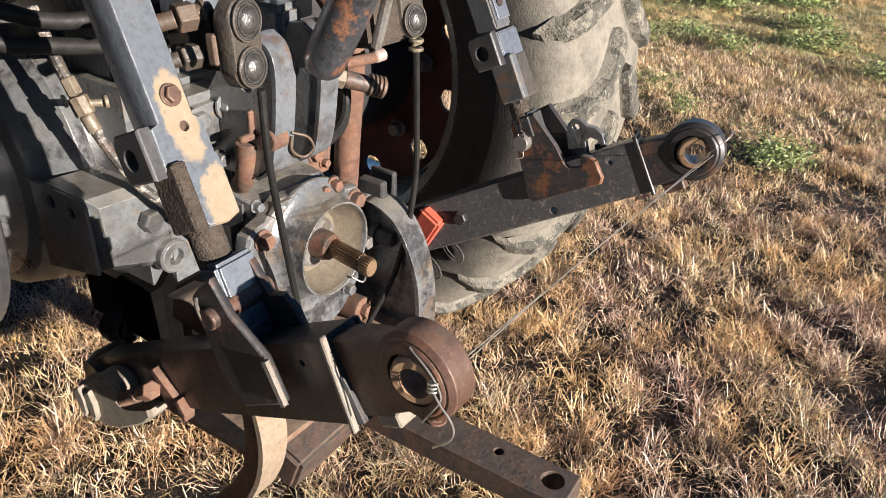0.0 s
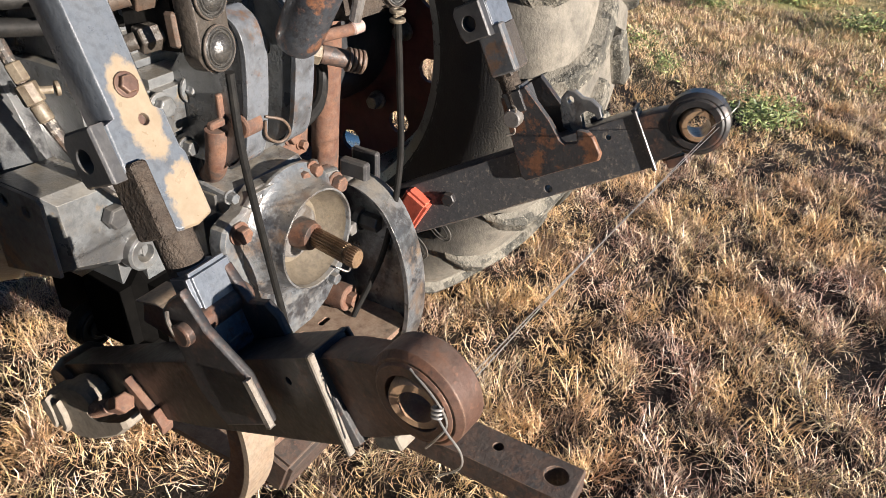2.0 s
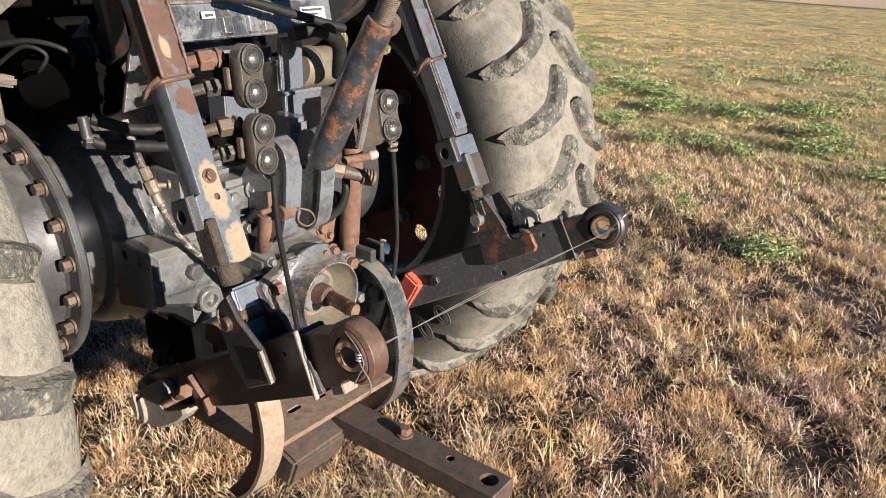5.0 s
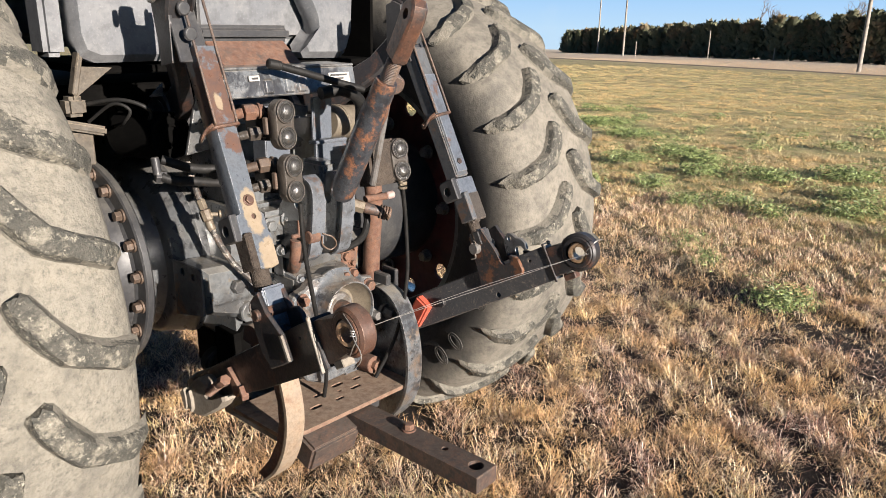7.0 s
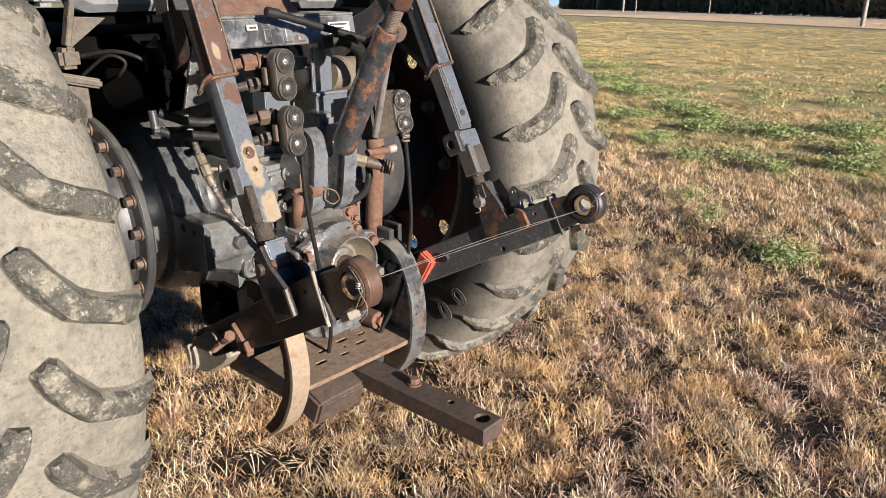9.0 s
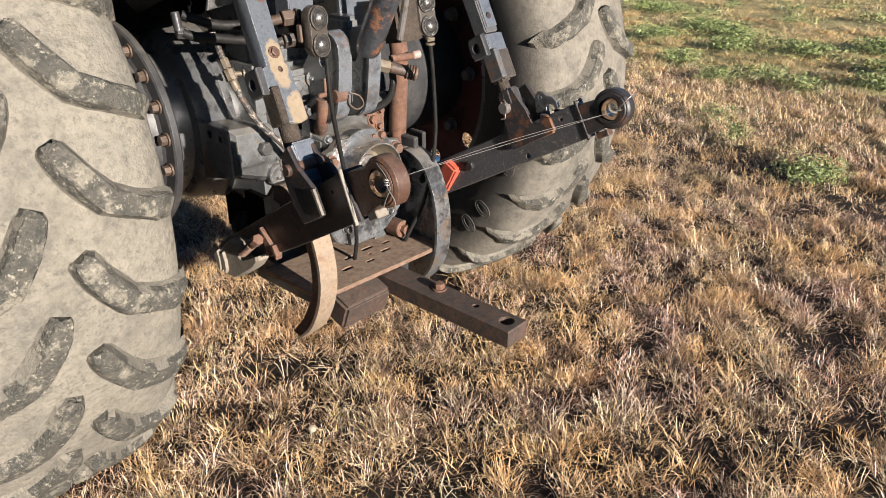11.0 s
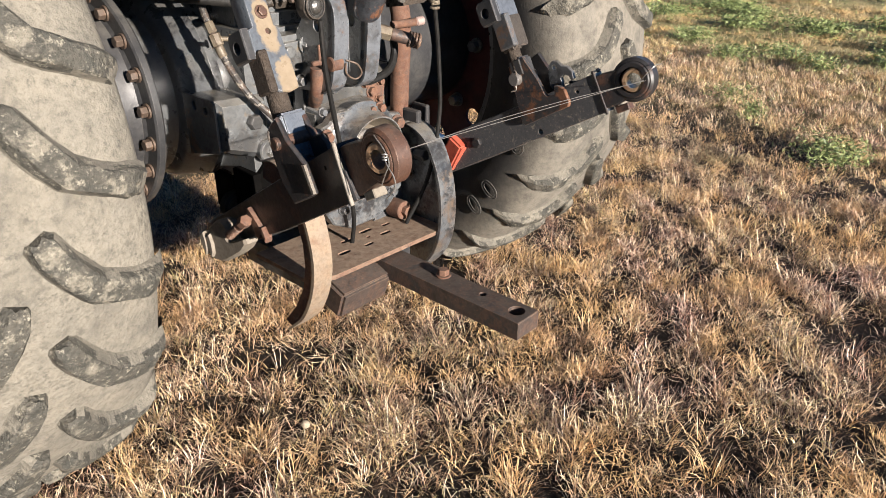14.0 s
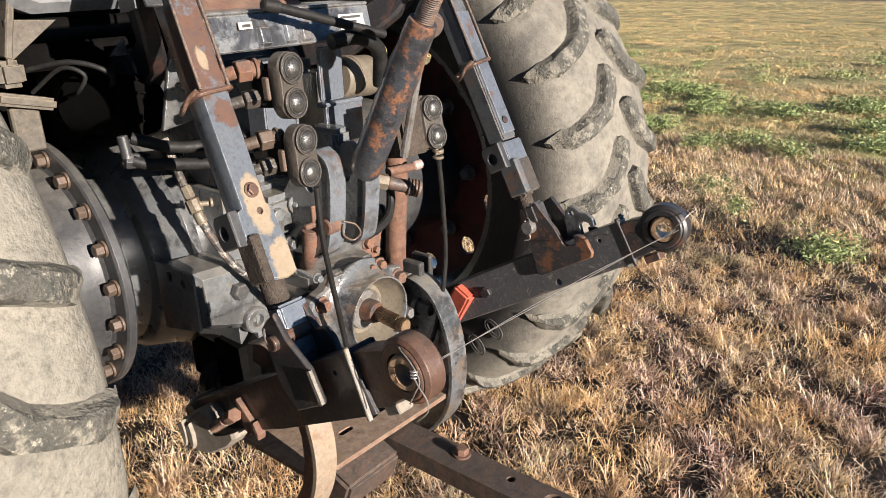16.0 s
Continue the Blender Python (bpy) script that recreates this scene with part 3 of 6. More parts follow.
def carcass(x):
    """Radius of the bare tread at a distance from its middle."""
    for (a, r), (b, q) in zip(HALF, HALF[1:]):
        if a <= x <= b:
            return r + (q - r) * (x - a) / (b - a)
    return 0.7


def lug_mesh(side, seed):
    """One bar with a blunt nose near the middle of the tread and a bend towards the shoulder."""
    rnd = random.Random(seed)
    # across, along, half width, height over the tread
    spine = [(0.026, 0.002, 0.011, 0.018), (0.031, -0.008, 0.0175, 0.025), (0.04, -0.03, 0.021, 0.028), (0.056, -0.062, 0.022, 0.029), (0.078, -0.092, 0.0225, 0.029), (0.1, -0.118, 0.024, 0.029), (0.13, -0.135, 0.022, 0.029), (0.165, -0.15, 0.021, 0.029), (0.2, -0.164, 0.021, 0.029), (0.222, -0.173, 0.0215, 0.027), (0.236, -0.18, 0.021, 0.021), (0.246, -0.185, 0.019, 0.012), (0.252, -0.189, 0.016, 0.004)]
    bm = B()
    rows = []
    last = len(spine) - 1
    for k, (x, s, w, high) in enumerate(spine):
        a, b = spine[max(0, k - 1)], spine[min(last, k + 1)]
        t = Vector((b[0] - a[0], b[1] - a[1])).normalized()
        n = Vector((-t.y, t.x))
        base = carcass(x) - 0.014
        top = carcass(x) + high
        flare = 0.018 if k else 0.01
        row = []
        for r, off in ((base, w + flare), (base + (top - base) * 0.5, w + 0.008), (top - 0.004, w + 0.0015), (top, w - 0.0035), (top + 0.001, 0.0), (top, -w + 0.0035), (top - 0.004, -w - 0.0015), (base + (top - base) * 0.5, -w - 0.008), (base, -w - flare)):
            j = rnd.uniform(-0.004, 0.004)
            ph = (s + n.y * off + j) / 0.87
            rr = r + rnd.uniform(-0.0012, 0.0012)
            row.append(bm.verts.new((side * (x + n.x * off + rnd.uniform(-0.0015, 0.0015)), -rr * math.cos(ph), rr * math.sin(ph))))
        rows.append(row)
    # dry earth sits on the foot of the flanks and on the shoulder
    for i, (p, q) in enumerate(zip(rows, rows[1:])):
        for k in range(8):
            f = bm.faces.new((p[k], p[k + 1], q[k + 1], q[k]))
            if k in (0, 7) or i >= last - 1 or (k in (1, 6) and rnd.random() < 0.3) or (i >= last - 3 and rnd.random() < 0.35):
                f.material_index = 1
    bm.faces.new(rows[0])
    bm.faces.new(rows[-1][::-1])
    me = finish(bm, "lug", LUG, 22)
    me.materials.append(LUG_FOOT)
    return me


def disc_mesh():
    bm = B()
    holes = [circle(0.385 * math.cos(a), 0.385 * math.sin(a), 0.034, 10) for a in [2 * math.pi * (k + 0.5) / 12 for k in range(12)]]
    plate(bm, circle(0, 0, 0.47, 64), holes, Matrix(((0, 0, 1, 0), (1, 0, 0, 0), (0, 1, 0, 0), (0, 0, 0, 1))), 0.014)
    return finish(bm, "wheel_disc", WHEEL_RED)


def rim_mesh():
    bm = B()
    prof = [(-0.208, 0.512), (-0.2, 0.518), (-0.19, 0.51), (-0.185, 0.488), (-0.12, 0.478), (-0.06, 0.45), (0.06, 0.45), (0.12, 0.478), (0.185, 0.488), (0.19, 0.51), (0.2, 0.518), (0.208, 0.512), (0.19, 0.478), (0.12, 0.468), (0.06, 0.442), (-0.06, 0.442), (-0.12, 0.468), (-0.19, 0.478)]
    revolve(bm, prof, (0, 0, 0), (1, 0, 0), 72, closed=True)
    return finish(bm, "rim", DARK_CAST)


def hub_mesh(side):
    """The bolted final-drive flange on the inner side of a wheel."""
    bm = B()
    i = -side
    prof = [(0.545, 0.0), (0.545, 0.296), (0.541, 0.303), (0.536, 0.307), (0.521, 0.307), (0.516, 0.302), (0.515, 0.262), (0.508, 0.253), (0.48, 0.248), (0.34, 0.243), (0.2, 0.246), (0.02, 0.252), (0.01, 0.0)]
    prof = [(i * a, r) for a, r in prof]
    revolve(bm, prof, (0, 0, 0), (1, 0, 0), 72)
    return finish(bm, "hub", PAINT, 30)


TYRE_MESH, RIM_MESH, DISC_MESH = {-1: tyre_mesh(TYRE), 1: tyre_mesh(TYRE_DARKER)}, rim_mesh(), disc_mesh()
LUG_MESHES = {s: [lug_mesh(s, 10 * k + s) for k in range(4)] for s in (-1, 1)}
bolt_bm = B()
hexbolt(bolt_bm, (0, 0, 0), (0, 0, 1), 0.0145, 0.023)
FLANGE_BOLT = finish(bolt_bm, "flange_bolt", BOLT)
bolt_bm = B()
hexbolt(bolt_bm, (0, 0, 0), (0, 0, 1), 0.02, 0.035)
WHEEL_BOLT = finish(bolt_bm, "wheel_bolt", BARE)

for side, phase in ((-1, 0.275), (1, 0.212)):
    wheel = group_part("rear_wheel", tractor, "large rear wheel with a dusty lugged tyre", (side * TRACK - 0.015, AXLE_Y, AXLE_Z))
    tyre = again("tyre", TYRE_MESH[side], Matrix(), wheel)
    again("rim", RIM_MESH, Matrix(), wheel)
    again("wheel_disc", DISC_MESH, pose(side * -0.03, 0, 0), wheel)
    again("hub", hub_mesh(side), Matrix(), wheel)
    for k in range(20):
        a = radians(4 + 18 * k)
        again("flange_bolt", FLANGE_BOLT, Matrix.Translation((-side * 0.515, -0.281 * math.cos(a), 0.281 * math.sin(a))) @ frame_of((side, 0, 0)).to_4x4() @ Matrix.Rotation(1.7 * k, 4, "Z"), wheel)
    for k in range(8):
        a = 2 * math.pi * k / 8
        again("wheel_bolt", WHEEL_BOLT, Matrix.Translation((-side * 0.045, 0.3 * math.cos(a), 0.3 * math.sin(a))) @ frame_of((-side, 0, 0)).to_4x4(), wheel)
    for half in (-1, 1):
        inner = half == -side
        for k in range(LUGS):
            a = phase + PITCH * (k + (0.0 if inner else 0.5))
            again("lug", LUG_MESHES[half][k % 4], Matrix.Rotation(-a, 4, "X"), wheel)

# raised figures on the inner sidewall of the wheel nearer the field
for text, deg in (("0", -36.7), ("0", -45.0), ("5", -20.0)):
    cu = bpy.data.curves.new("figure", "FONT")
    cu.body, cu.size, cu.extrude, cu.fill_mode, cu.bevel_depth = text, 0.105, 0.0, "NONE", 0.0022
    cu.align_x, cu.align_y = "CENTER", "CENTER"
    ob = new("figure", cu)
    dg = bpy.context.evaluated_depsgraph_get()
    me = bpy.data.meshes.new_from_object(ob.evaluated_get(dg))
    bpy.data.objects.remove(ob)
    me.materials.append(FIGURE)
    a = radians(deg)
    out = Vector((0, -math.cos(a), math.sin(a)))
    along = Vector((0, -math.sin(a), -math.cos(a)))
    m = Matrix.Identity(4)
    for c, v in enumerate((along, -out, Vector((-1, 0, 0)))):
        m.col[c][:3] = v
    fig = again("sidewall_figure", me, Matrix.Translation(Vector((TRACK - 0.285, AXLE_Y, AXLE_Z)) + out * 0.7) @ m, tractor)
    tagged(fig, "raised rubber figure on a tyre sidewall")

# rear axle housings, one each side of the transmission
for side in (-1, 1):
    axle = group_part("axle_housing", tractor, "dark cast axle housing with a wide flange")
    bm = B()
    prof = [(0.1, 0.0), (0.1, 0.296), (0.19, 0.298), (0.2, 0.302), (0.215, 0.302), (0.222, 0.292), (0.285, 0.262), (0.292, 0.252), (0.296, 0.232), (0.325, 0.212), (0.36, 0.195), (0.4, 0.185), (0.41, 0.0)]
    revolve(bm, [(side * a, r) for a, r in prof], (0, AXLE_Y, AXLE_Z), (1, 0, 0), 56)
    for v in bm.verts:
        v.co.z = max(v.co.z, AXLE_Z - 0.215 + 0.25 * (v.co.z - AXLE_Z + 0.215))
    part("bell_casting", bm, DARK_CAST, axle)
    bm = B()
    face = [(-0.292, 0.735), (-0.292, 0.866), (-0.145, 0.858), (-0.145, 0.69), (-0.2, 0.7)]
    plate(bm, [(-side * a, c) for a, c in face], [], XZ(-0.25), 0.148, 0.018)
    part("bracket_box", bm, OILY_CAST, axle, "folded grey bracket, dusty on top")
    bm = B()
    sheet = [(-0.25, 0.704), (-0.25, 0.868), (-0.385, 0.868), (-0.392, 0.86), (-0.392, 0.735)]
    holes = [circle(-0.3, 0.843, 0.012, 12), circle(-0.352, 0.838, 0.01, 12)]
    plate(bm, sheet, holes, YZ(side * 0.299 - 0.003), 0.006)
    # cheek coloured darker than the box, for its side away from the sun
    part("bracket_cheek", bm, PAINT_RUST, axle)
    bm = B()
    rod(bm, (side * 0.2, -0.398, 0.8), (side * 0.2, -0.42, 0.8), 0.02, n=6, bev=0.003)
    part("bracket_bolt", bm, PAINT, axle)
    bm = B()
    ring(bm, (side * 0.165, -0.4, 0.715), (0, 1, 0), 0.032, 0.016, 0.03, 20, 0.004)
    part("bracket_boss", bm, OILY_CAST, axle)

# transmission case
case = group_part("transmission_case", tractor, "dark cast transmission case streaked with oil and dust")
bm = B()
box(bm, (0, 0.1, 0.82), (0.38, 1.0, 0.46), None, 0.03, 2)
box(bm, (0, 0.1, 1.12), (0.34, 0.9, 0.3), None, 0.03, 2)
box(bm, (0.02, -0.42, 0.66), (0.26, 0.22, 0.3), None, 0.03, 2)
part("case_body", bm, OILY_CAST, case)
bm = B()
box(bm, (0.03, -0.44, 0.9), (0.22, 0.06, 0.2), None, 0.012, 2)
box(bm, (-0.09, -0.43, 0.96), (0.11, 0.08, 0.1), None, 0.015, 2)
box(bm, (0.04, -0.48, 1.02), (0.06, 0.1, 0.24), None, 0.01, 2)
part("rear_cover", bm, OILY_CAST, case)
for c, size in (((0.083, -0.45, 1.25), (0.07, 0.012, 0.12)), ((0.11, -0.455, 1.135), (0.115, 0.016, 0.09)), ((0.1, -0.458, 1.184), (0.125, 0.03, 0.01)), ((0.09, -0.52, 1.03), (0.05, 0.07, 0.1)), ((-0.1, -0.46, 1.2), (0.08, 0.06, 0.2))):
    bm = B()
    box(bm, c, size, None, 0.003, 2)
    part("valve_bracket", bm, STEEL_BLUE, case, "blue-grey pressed bracket beside the valves")
for c, r in (((-0.07, -0.475, 0.985), 0.018), ((-0.045, -0.475, 0.955), 0.014), ((0.0, -0.475, 0.86), 0.012), ((-0.13, -0.47, 0.975), 0.016), ((-0.1, -0.475, 0.9), 0.012), ((0.06, -0.475, 0.975), 0.012)):
    bm = B()
    hexbolt(bm, c, (0, -1, 0), r, 0.02)
    part("case_bolt", bm, OILY_CAST, case)
bm = B()
plate(bm, [(0.105, 0.775), (0.19, 0.775), (0.2, 0.83), (0.18, 0.865), (0.12, 0.87), (0.1, 0.84)], [], Matrix(((1, 0, 0, 0), (0, 0, -1, -0.455), (0, 1, 0, 0), (0, 0, 0, 1))), 0.014, 0.003)
part("rusty_plate", bm, RUST, case, "orange rusted plate with two bolts")
for c, r in (((0.145, -0.469, 0.825), 0.014), ((0.178, -0.469, 0.847), 0.009), ((0.17, -0.469, 0.8), 0.009), ((0.12, -0.469, 0.85), 0.009)):
    bm = B()
    hexbolt(bm, c, (0, -1, 0), r, 0.016)
    part("rusty_bolt", bm, RUST, case)
bm = B()
sweep(bm, [(0.29, -0.42, 0.6), (0.285, -0.44, 0.8), (0.275, -0.46, 1.02), (0.27, -0.4, 1.12)], 0.028, 14)
part("rusty_pipe", bm, RUST, case, "vertical pipe with flaking rusty paint")
bm = B()
sweep(bm, [(-0.045, -0.45, 0.828), (-0.062, -0.485, 0.842), (-0.08, -0.515, 0.87), (-0.086, -0.53, 0.91), (-0.088, -0.535, 0.94)], 0.0175, 18)
box(bm, (-0.086, -0.548, 0.972), (0.012, 0.008, 0.05), None, 0.002)
box(bm, (-0.1, -0.55, 0.955), (0.03, 0.012, 0.012), None, 0.003)
part("rusty_stub", bm, RUST, case, "short rust-red tube stub")

# power take-off: plate, shield ring and splined shaft
pto = group_part("pto_drive", tractor, "power take-off housing with bare splined shaft")
bm = B()
outline = [(-0.135, 0.765), (-0.128, 0.785), (-0.105, 0.795), (-0.085, 0.8), (-0.07, 0.815), (-0.045, 0.828), (0.04, 0.822), (0.1, 0.814), (0.115, 0.795), (0.135, 0.785), (0.165, 0.778), (0.178, 0.755), (0.165, 0.72), (0.172, 0.64), (0.165, 0.56), (0.11, 0.51), (0.06, 0.49), (-0.03, 0.49), (-0.09, 0.52), (-0.12, 0.57), (-0.115, 0.7), (-0.135, 0.74)]
plate(bm, outline, [], XZ(-0.53), 0.035, 0.006)
part("pto_plate", bm, CASTING, pto, "oval grey cast cover plate")
bm = B()
plate(bm, [(-0.405, 0.832), (-0.405, 0.55), (-0.53, 0.55), (-0.53, 0.806), (-0.52, 0.818)], [], YZ(-0.075), 0.185, 0.004)
part("pto_housing", bm, CASTING, pto, "flat-topped grey cast housing, dusty above")
bm = B()
plate(bm, [(-0.078, 0.81), (-0.06, 0.826), (0.1, 0.822), (0.106, 0.808), (0.1, 0.8), (-0.07, 0.802)], [circle(-0.045, 0.815, 0.004, 8), circle(-0.01, 0.814, 0.0035, 8), circle(0.022, 0.812, 0.003, 8)], XZ(-0.558), 0.012, 0.002)
part("cover_ledge", bm, CASTING, pto)
for c, r, h, mt in (((-0.1, -0.565, 0.772), 0.015, 0.02, RUST), ((0.147, -0.565, 0.756), 0.016, 0.022, RUST), ((0.05, -0.568, 0.812), 0.0105, 0.018, RUST), ((0.082, -0.568, 0.812), 0.0115, 0.02, RUST), ((-0.1, -0.555, 0.835), 0.009, 0.016, CASTING), ((0.13, -0.565, 0.7), 0.016, 0.03, PAINT), ((0.2, -0.58, 0.66), 0.018, 0.05, PAINT), ((0.165, -0.565, 0.655), 0.014, 0.03, BARE), ((0.12, -0.565, 0.56), 0.012, 0.02, CASTING), ((-0.06, -0.565, 0.56), 0.012, 0.02, CASTING)):
    bm = B()
    hexbolt(bm, c, (0, -1, 0), r, h)
    part("cover_bolt", bm, mt, pto)
CY = (0.025, -0.5, 0.716)
bm = B()
revolve(bm, [(0.06, 0.0), (0.06, 0.122), (0.066, 0.121), (0.072, 0.112), (0.082, 0.101), (0.11, 0.0945), (0.121, 0.0925), (0.125, 0.0915), (0.125, 0.0885), (0.121, 0.0875), (0.105, 0.0845), (0.066, 0.06), (0.06, 0.0)], CY, (0, -1, 0), 56)
part("shield_ring", bm, CASTING, pto, "round cup that shields the shaft")
bm = B()
revolve(bm, [(0.117, 0.0862), (0.1065, 0.0838), (0.0685, 0.06), (0.0675, 0.04)], CY, (0, -1, 0), 48)
part("cup_lining", bm, DISH, pto, "oily brown inside of the cup")
bm = B()
revolve(bm, [(0.066, 0.05), (0.078, 0.048), (0.082, 0.042), (0.08, 0.028)], CY, (0, -1, 0), 40)
part("seal", bm, BARE, pto, "pale worn oil seal")
bm = B()
revolve(bm, [(0.06, 0.0), (0.06, 0.029), (0.1, 0.028), (0.112, 0.024), (0.118, 0.0)], CY, (0, -1, 0), 36)
part("shaft_collar", bm, BROWN_IRON, pto)
bm = B()
n, rows = 84, []
prof = [(0.108, 0.0165, 0.0), (0.113, 0.0175, 1.0), (0.196, 0.0175, 1.0), (0.198, 0.0145, 0.0), (0.204, 0.0145, 0.0), (0.206, 0.0175, 1.0), (0.221, 0.0175, 1.0), (0.225, 0.0155, 0.5)]
for a, r, tooth in prof:
    rows.append([bm.verts.new((CY[0] - 0.025 * (a - 0.13) / 0.095 + (r - tooth * (0.0022 if k % 4 < 2 else 0)) * math.cos(2 * math.pi * k / n), CY[1] - a, CY[2] + 0.009 * (a - 0.13) / 0.095 + (r - tooth * (0.0022 if k % 4 < 2 else 0)) * math.sin(2 * math.pi * k / n))) for k in range(n)])
for p, q in zip(rows, rows[1:]):
    for k in range(n):
        bm.faces.new((p[k], p[(k + 1) % n], q[(k + 1) % n], q[k]))
bm.faces.new(rows[-1])
part("splined_shaft", bm, SPLINE, pto, "twenty-one tooth splined steel shaft end", 20)
for c, s in (((0.2, -0.575, 0.758), (0.02, 0.06, 0.05)), ((0.235, -0.575, 0.762), (0.016, 0.06, 0.06)), ((0.217, -0.56, 0.737), (0.05, 0.05, 0.02))):
    bm = B()
    box(bm, c, s, None, 0.004)
    part("latch_ear", bm, PAINT, pto)
bm = B()
sweep(bm, [(0.06, -0.63, 0.64), (0.075, -0.645, 0.628), (0.09, -0.64, 0.633), (0.09, -0.63, 0.648), (0.075, -0.628, 0.652)], 0.002, 6)
part("linch_pin", bm, BARE, pto, "bent wire linch pin")

# drawbar and its frame
RIM_DUST = worn("tan_rim_steel", (0.25, 0.185, 0.125), (0.17, 0.1, 0.062), patch=(0.5, 0.65), scale=18, dusty=0.5, rough=0.7)
hanger = group_part("drawbar_frame", tractor, "rusty drawbar frame with curved side cheeks")
for side in (-1, 1):
    bm = B()
    curve = [(-0.54, 0.75), (-0.6, 0.748), (-0.655, 0.715), (-0.695, 0.64), (-0.712, 0.55), (-0.708, 0.46), (-0.685, 0.39), (-0.64, 0.33), (-0.575, 0.275)] if side > 0 else [(-0.555, 0.757), (-0.61, 0.765), (-0.665, 0.727), (-0.703, 0.657), (-0.724, 0.577), (-0.724, 0.507), (-0.704, 0.435), (-0.664, 0.365), (-0.605, 0.31)]
    cheek = curve + [(-0.5, 0.29), (-0.46, 0.45), (-0.46, 0.68)] if side > 0 else curve + [(-0.578, 0.318), (-0.63, 0.378), (-0.67, 0.448), (-0.686, 0.515), (-0.684, 0.577), (-0.662, 0.645), (-0.618, 0.7), (-0.545, 0.71)]
    plate(bm, cheek, [], YZ(0.207 if side > 0 else -0.284), 0.016 if side > 0 else 0.03, 0.002)
    part("side_cheek", bm, CASTING if side > 0 else RUST, hanger, "thick curved steel cheek, worn at its rim")
    bm = B()
    hw = 0.03 if side > 0 else 0.028
    rim = [Vector((0.193 if side > 0 else -0.268, y - 0.004, z)) for y, z in curve]
    path = smooth_path(rim, 5)
    prev = None
    for p in path:
        row = [bm.verts.new(p + Vector((dx, dy, 0))) for dx, dy in ((-hw, 0.005), (-hw, -0.005), (hw, -0.005), (hw, 0.005))]
        if prev:
            for k in range(4):
                bm.faces.new((prev[k], prev[(k + 1) % 4], row[(k + 1) % 4], row[k]))
        else:
            bm.faces.new(row)
        prev = row
    bm.faces.new(prev[::-1])
    part("cheek_rim", bm, CASTING if side > 0 else RIM_DUST, hanger)
bm = B()
holes = [slot(-0.05, -0.56, 0.012, 0.007), slot(0.03, -0.55, 0.014, 0.008), slot(0.06, -0.6, 0.012, 0.007), slot(-0.02, -0.62, 0.01, 0.006), slot(-0.1, -0.61, 0.012, 0.008), slot(0.1, -0.56, 0.009, 0.006), circle(0.01, -0.585, 0.006, 8)]
plate(bm, [(-0.262, -0.44), (-0.262, -0.655), (-0.2, -0.69), (0.19, -0.7), (0.212, -0.66), (0.212, -0.44)], holes, Matrix.Translation((0, 0, 0.447)), 0.012)
part("slotted_plate", bm, PLATE_RUST, hanger, "flat rusty plate with slots")
bm = B()
rod(bm, (0.155, -0.53, 0.49), (0.155, -0.585, 0.492), 0.028, n=18, bev=0.003)
rod(bm, (0.155, -0.585, 0.492), (0.155, -0.6, 0.492), 0.016, n=6)
part("roller", bm, RUST, hanger)
bm = B()
plate(bm, [(0.09, 0.46), (0.205, 0.46), (0.205, 0.53), (0.16, 0.55)], [], XZ(-0.51), 0.012)
part("gusset", bm, PAINT_RUST, hanger)
bm = B()
box(bm, (0, -0.42, 0.385), (0.36, 0.34, 0.1), None, 0.012, 2)
part("under_frame", bm, PAINT, hanger)
bm = B()
box(bm, (-0.115, -0.66, 0.385), (0.17, 0.1, 0.085), Matrix.Rotation(radians(20), 3, "X"), 0.008, 2)
part("skid_block", bm, BAR_RUST, hanger, "dusty brown block under the frame")

drawbar = group_part("drawbar", tractor, "straight rusty drawbar with a pin hole at its end")
bm = B()
plate(bm, [(-0.04, -0.42), (-0.04, -1.15), (0.04, -1.15), (0.04, -0.42)], [circle(0.004, -1.112, 0.0205, 24), circle(0.009, -1.003, 0.0095, 16)], Matrix.Translation((0, 0, 0.393)), 0.047, 0.002)
part("bar", bm, BAR_RUST, drawbar)
bm = B()
hexbolt(bm, (0.012, -0.868, 0.44), (0, 0, 1), 0.015, 0.02)
part("bar_bolt", bm, RUST, drawbar)
bm = B()
plate(bm, slot(0.012, -0.845, 0.005, 0.012), [], Matrix.Translation((0, 0, 0.4395)) @ Matrix(((0, 1, 0, 0.857), (1, 0, 0, -0.857), (0, 0, 1, 0), (0, 0, 0, 1))), 0.003)
part("bolt_slot", bm, BLACK_IRON, drawbar)

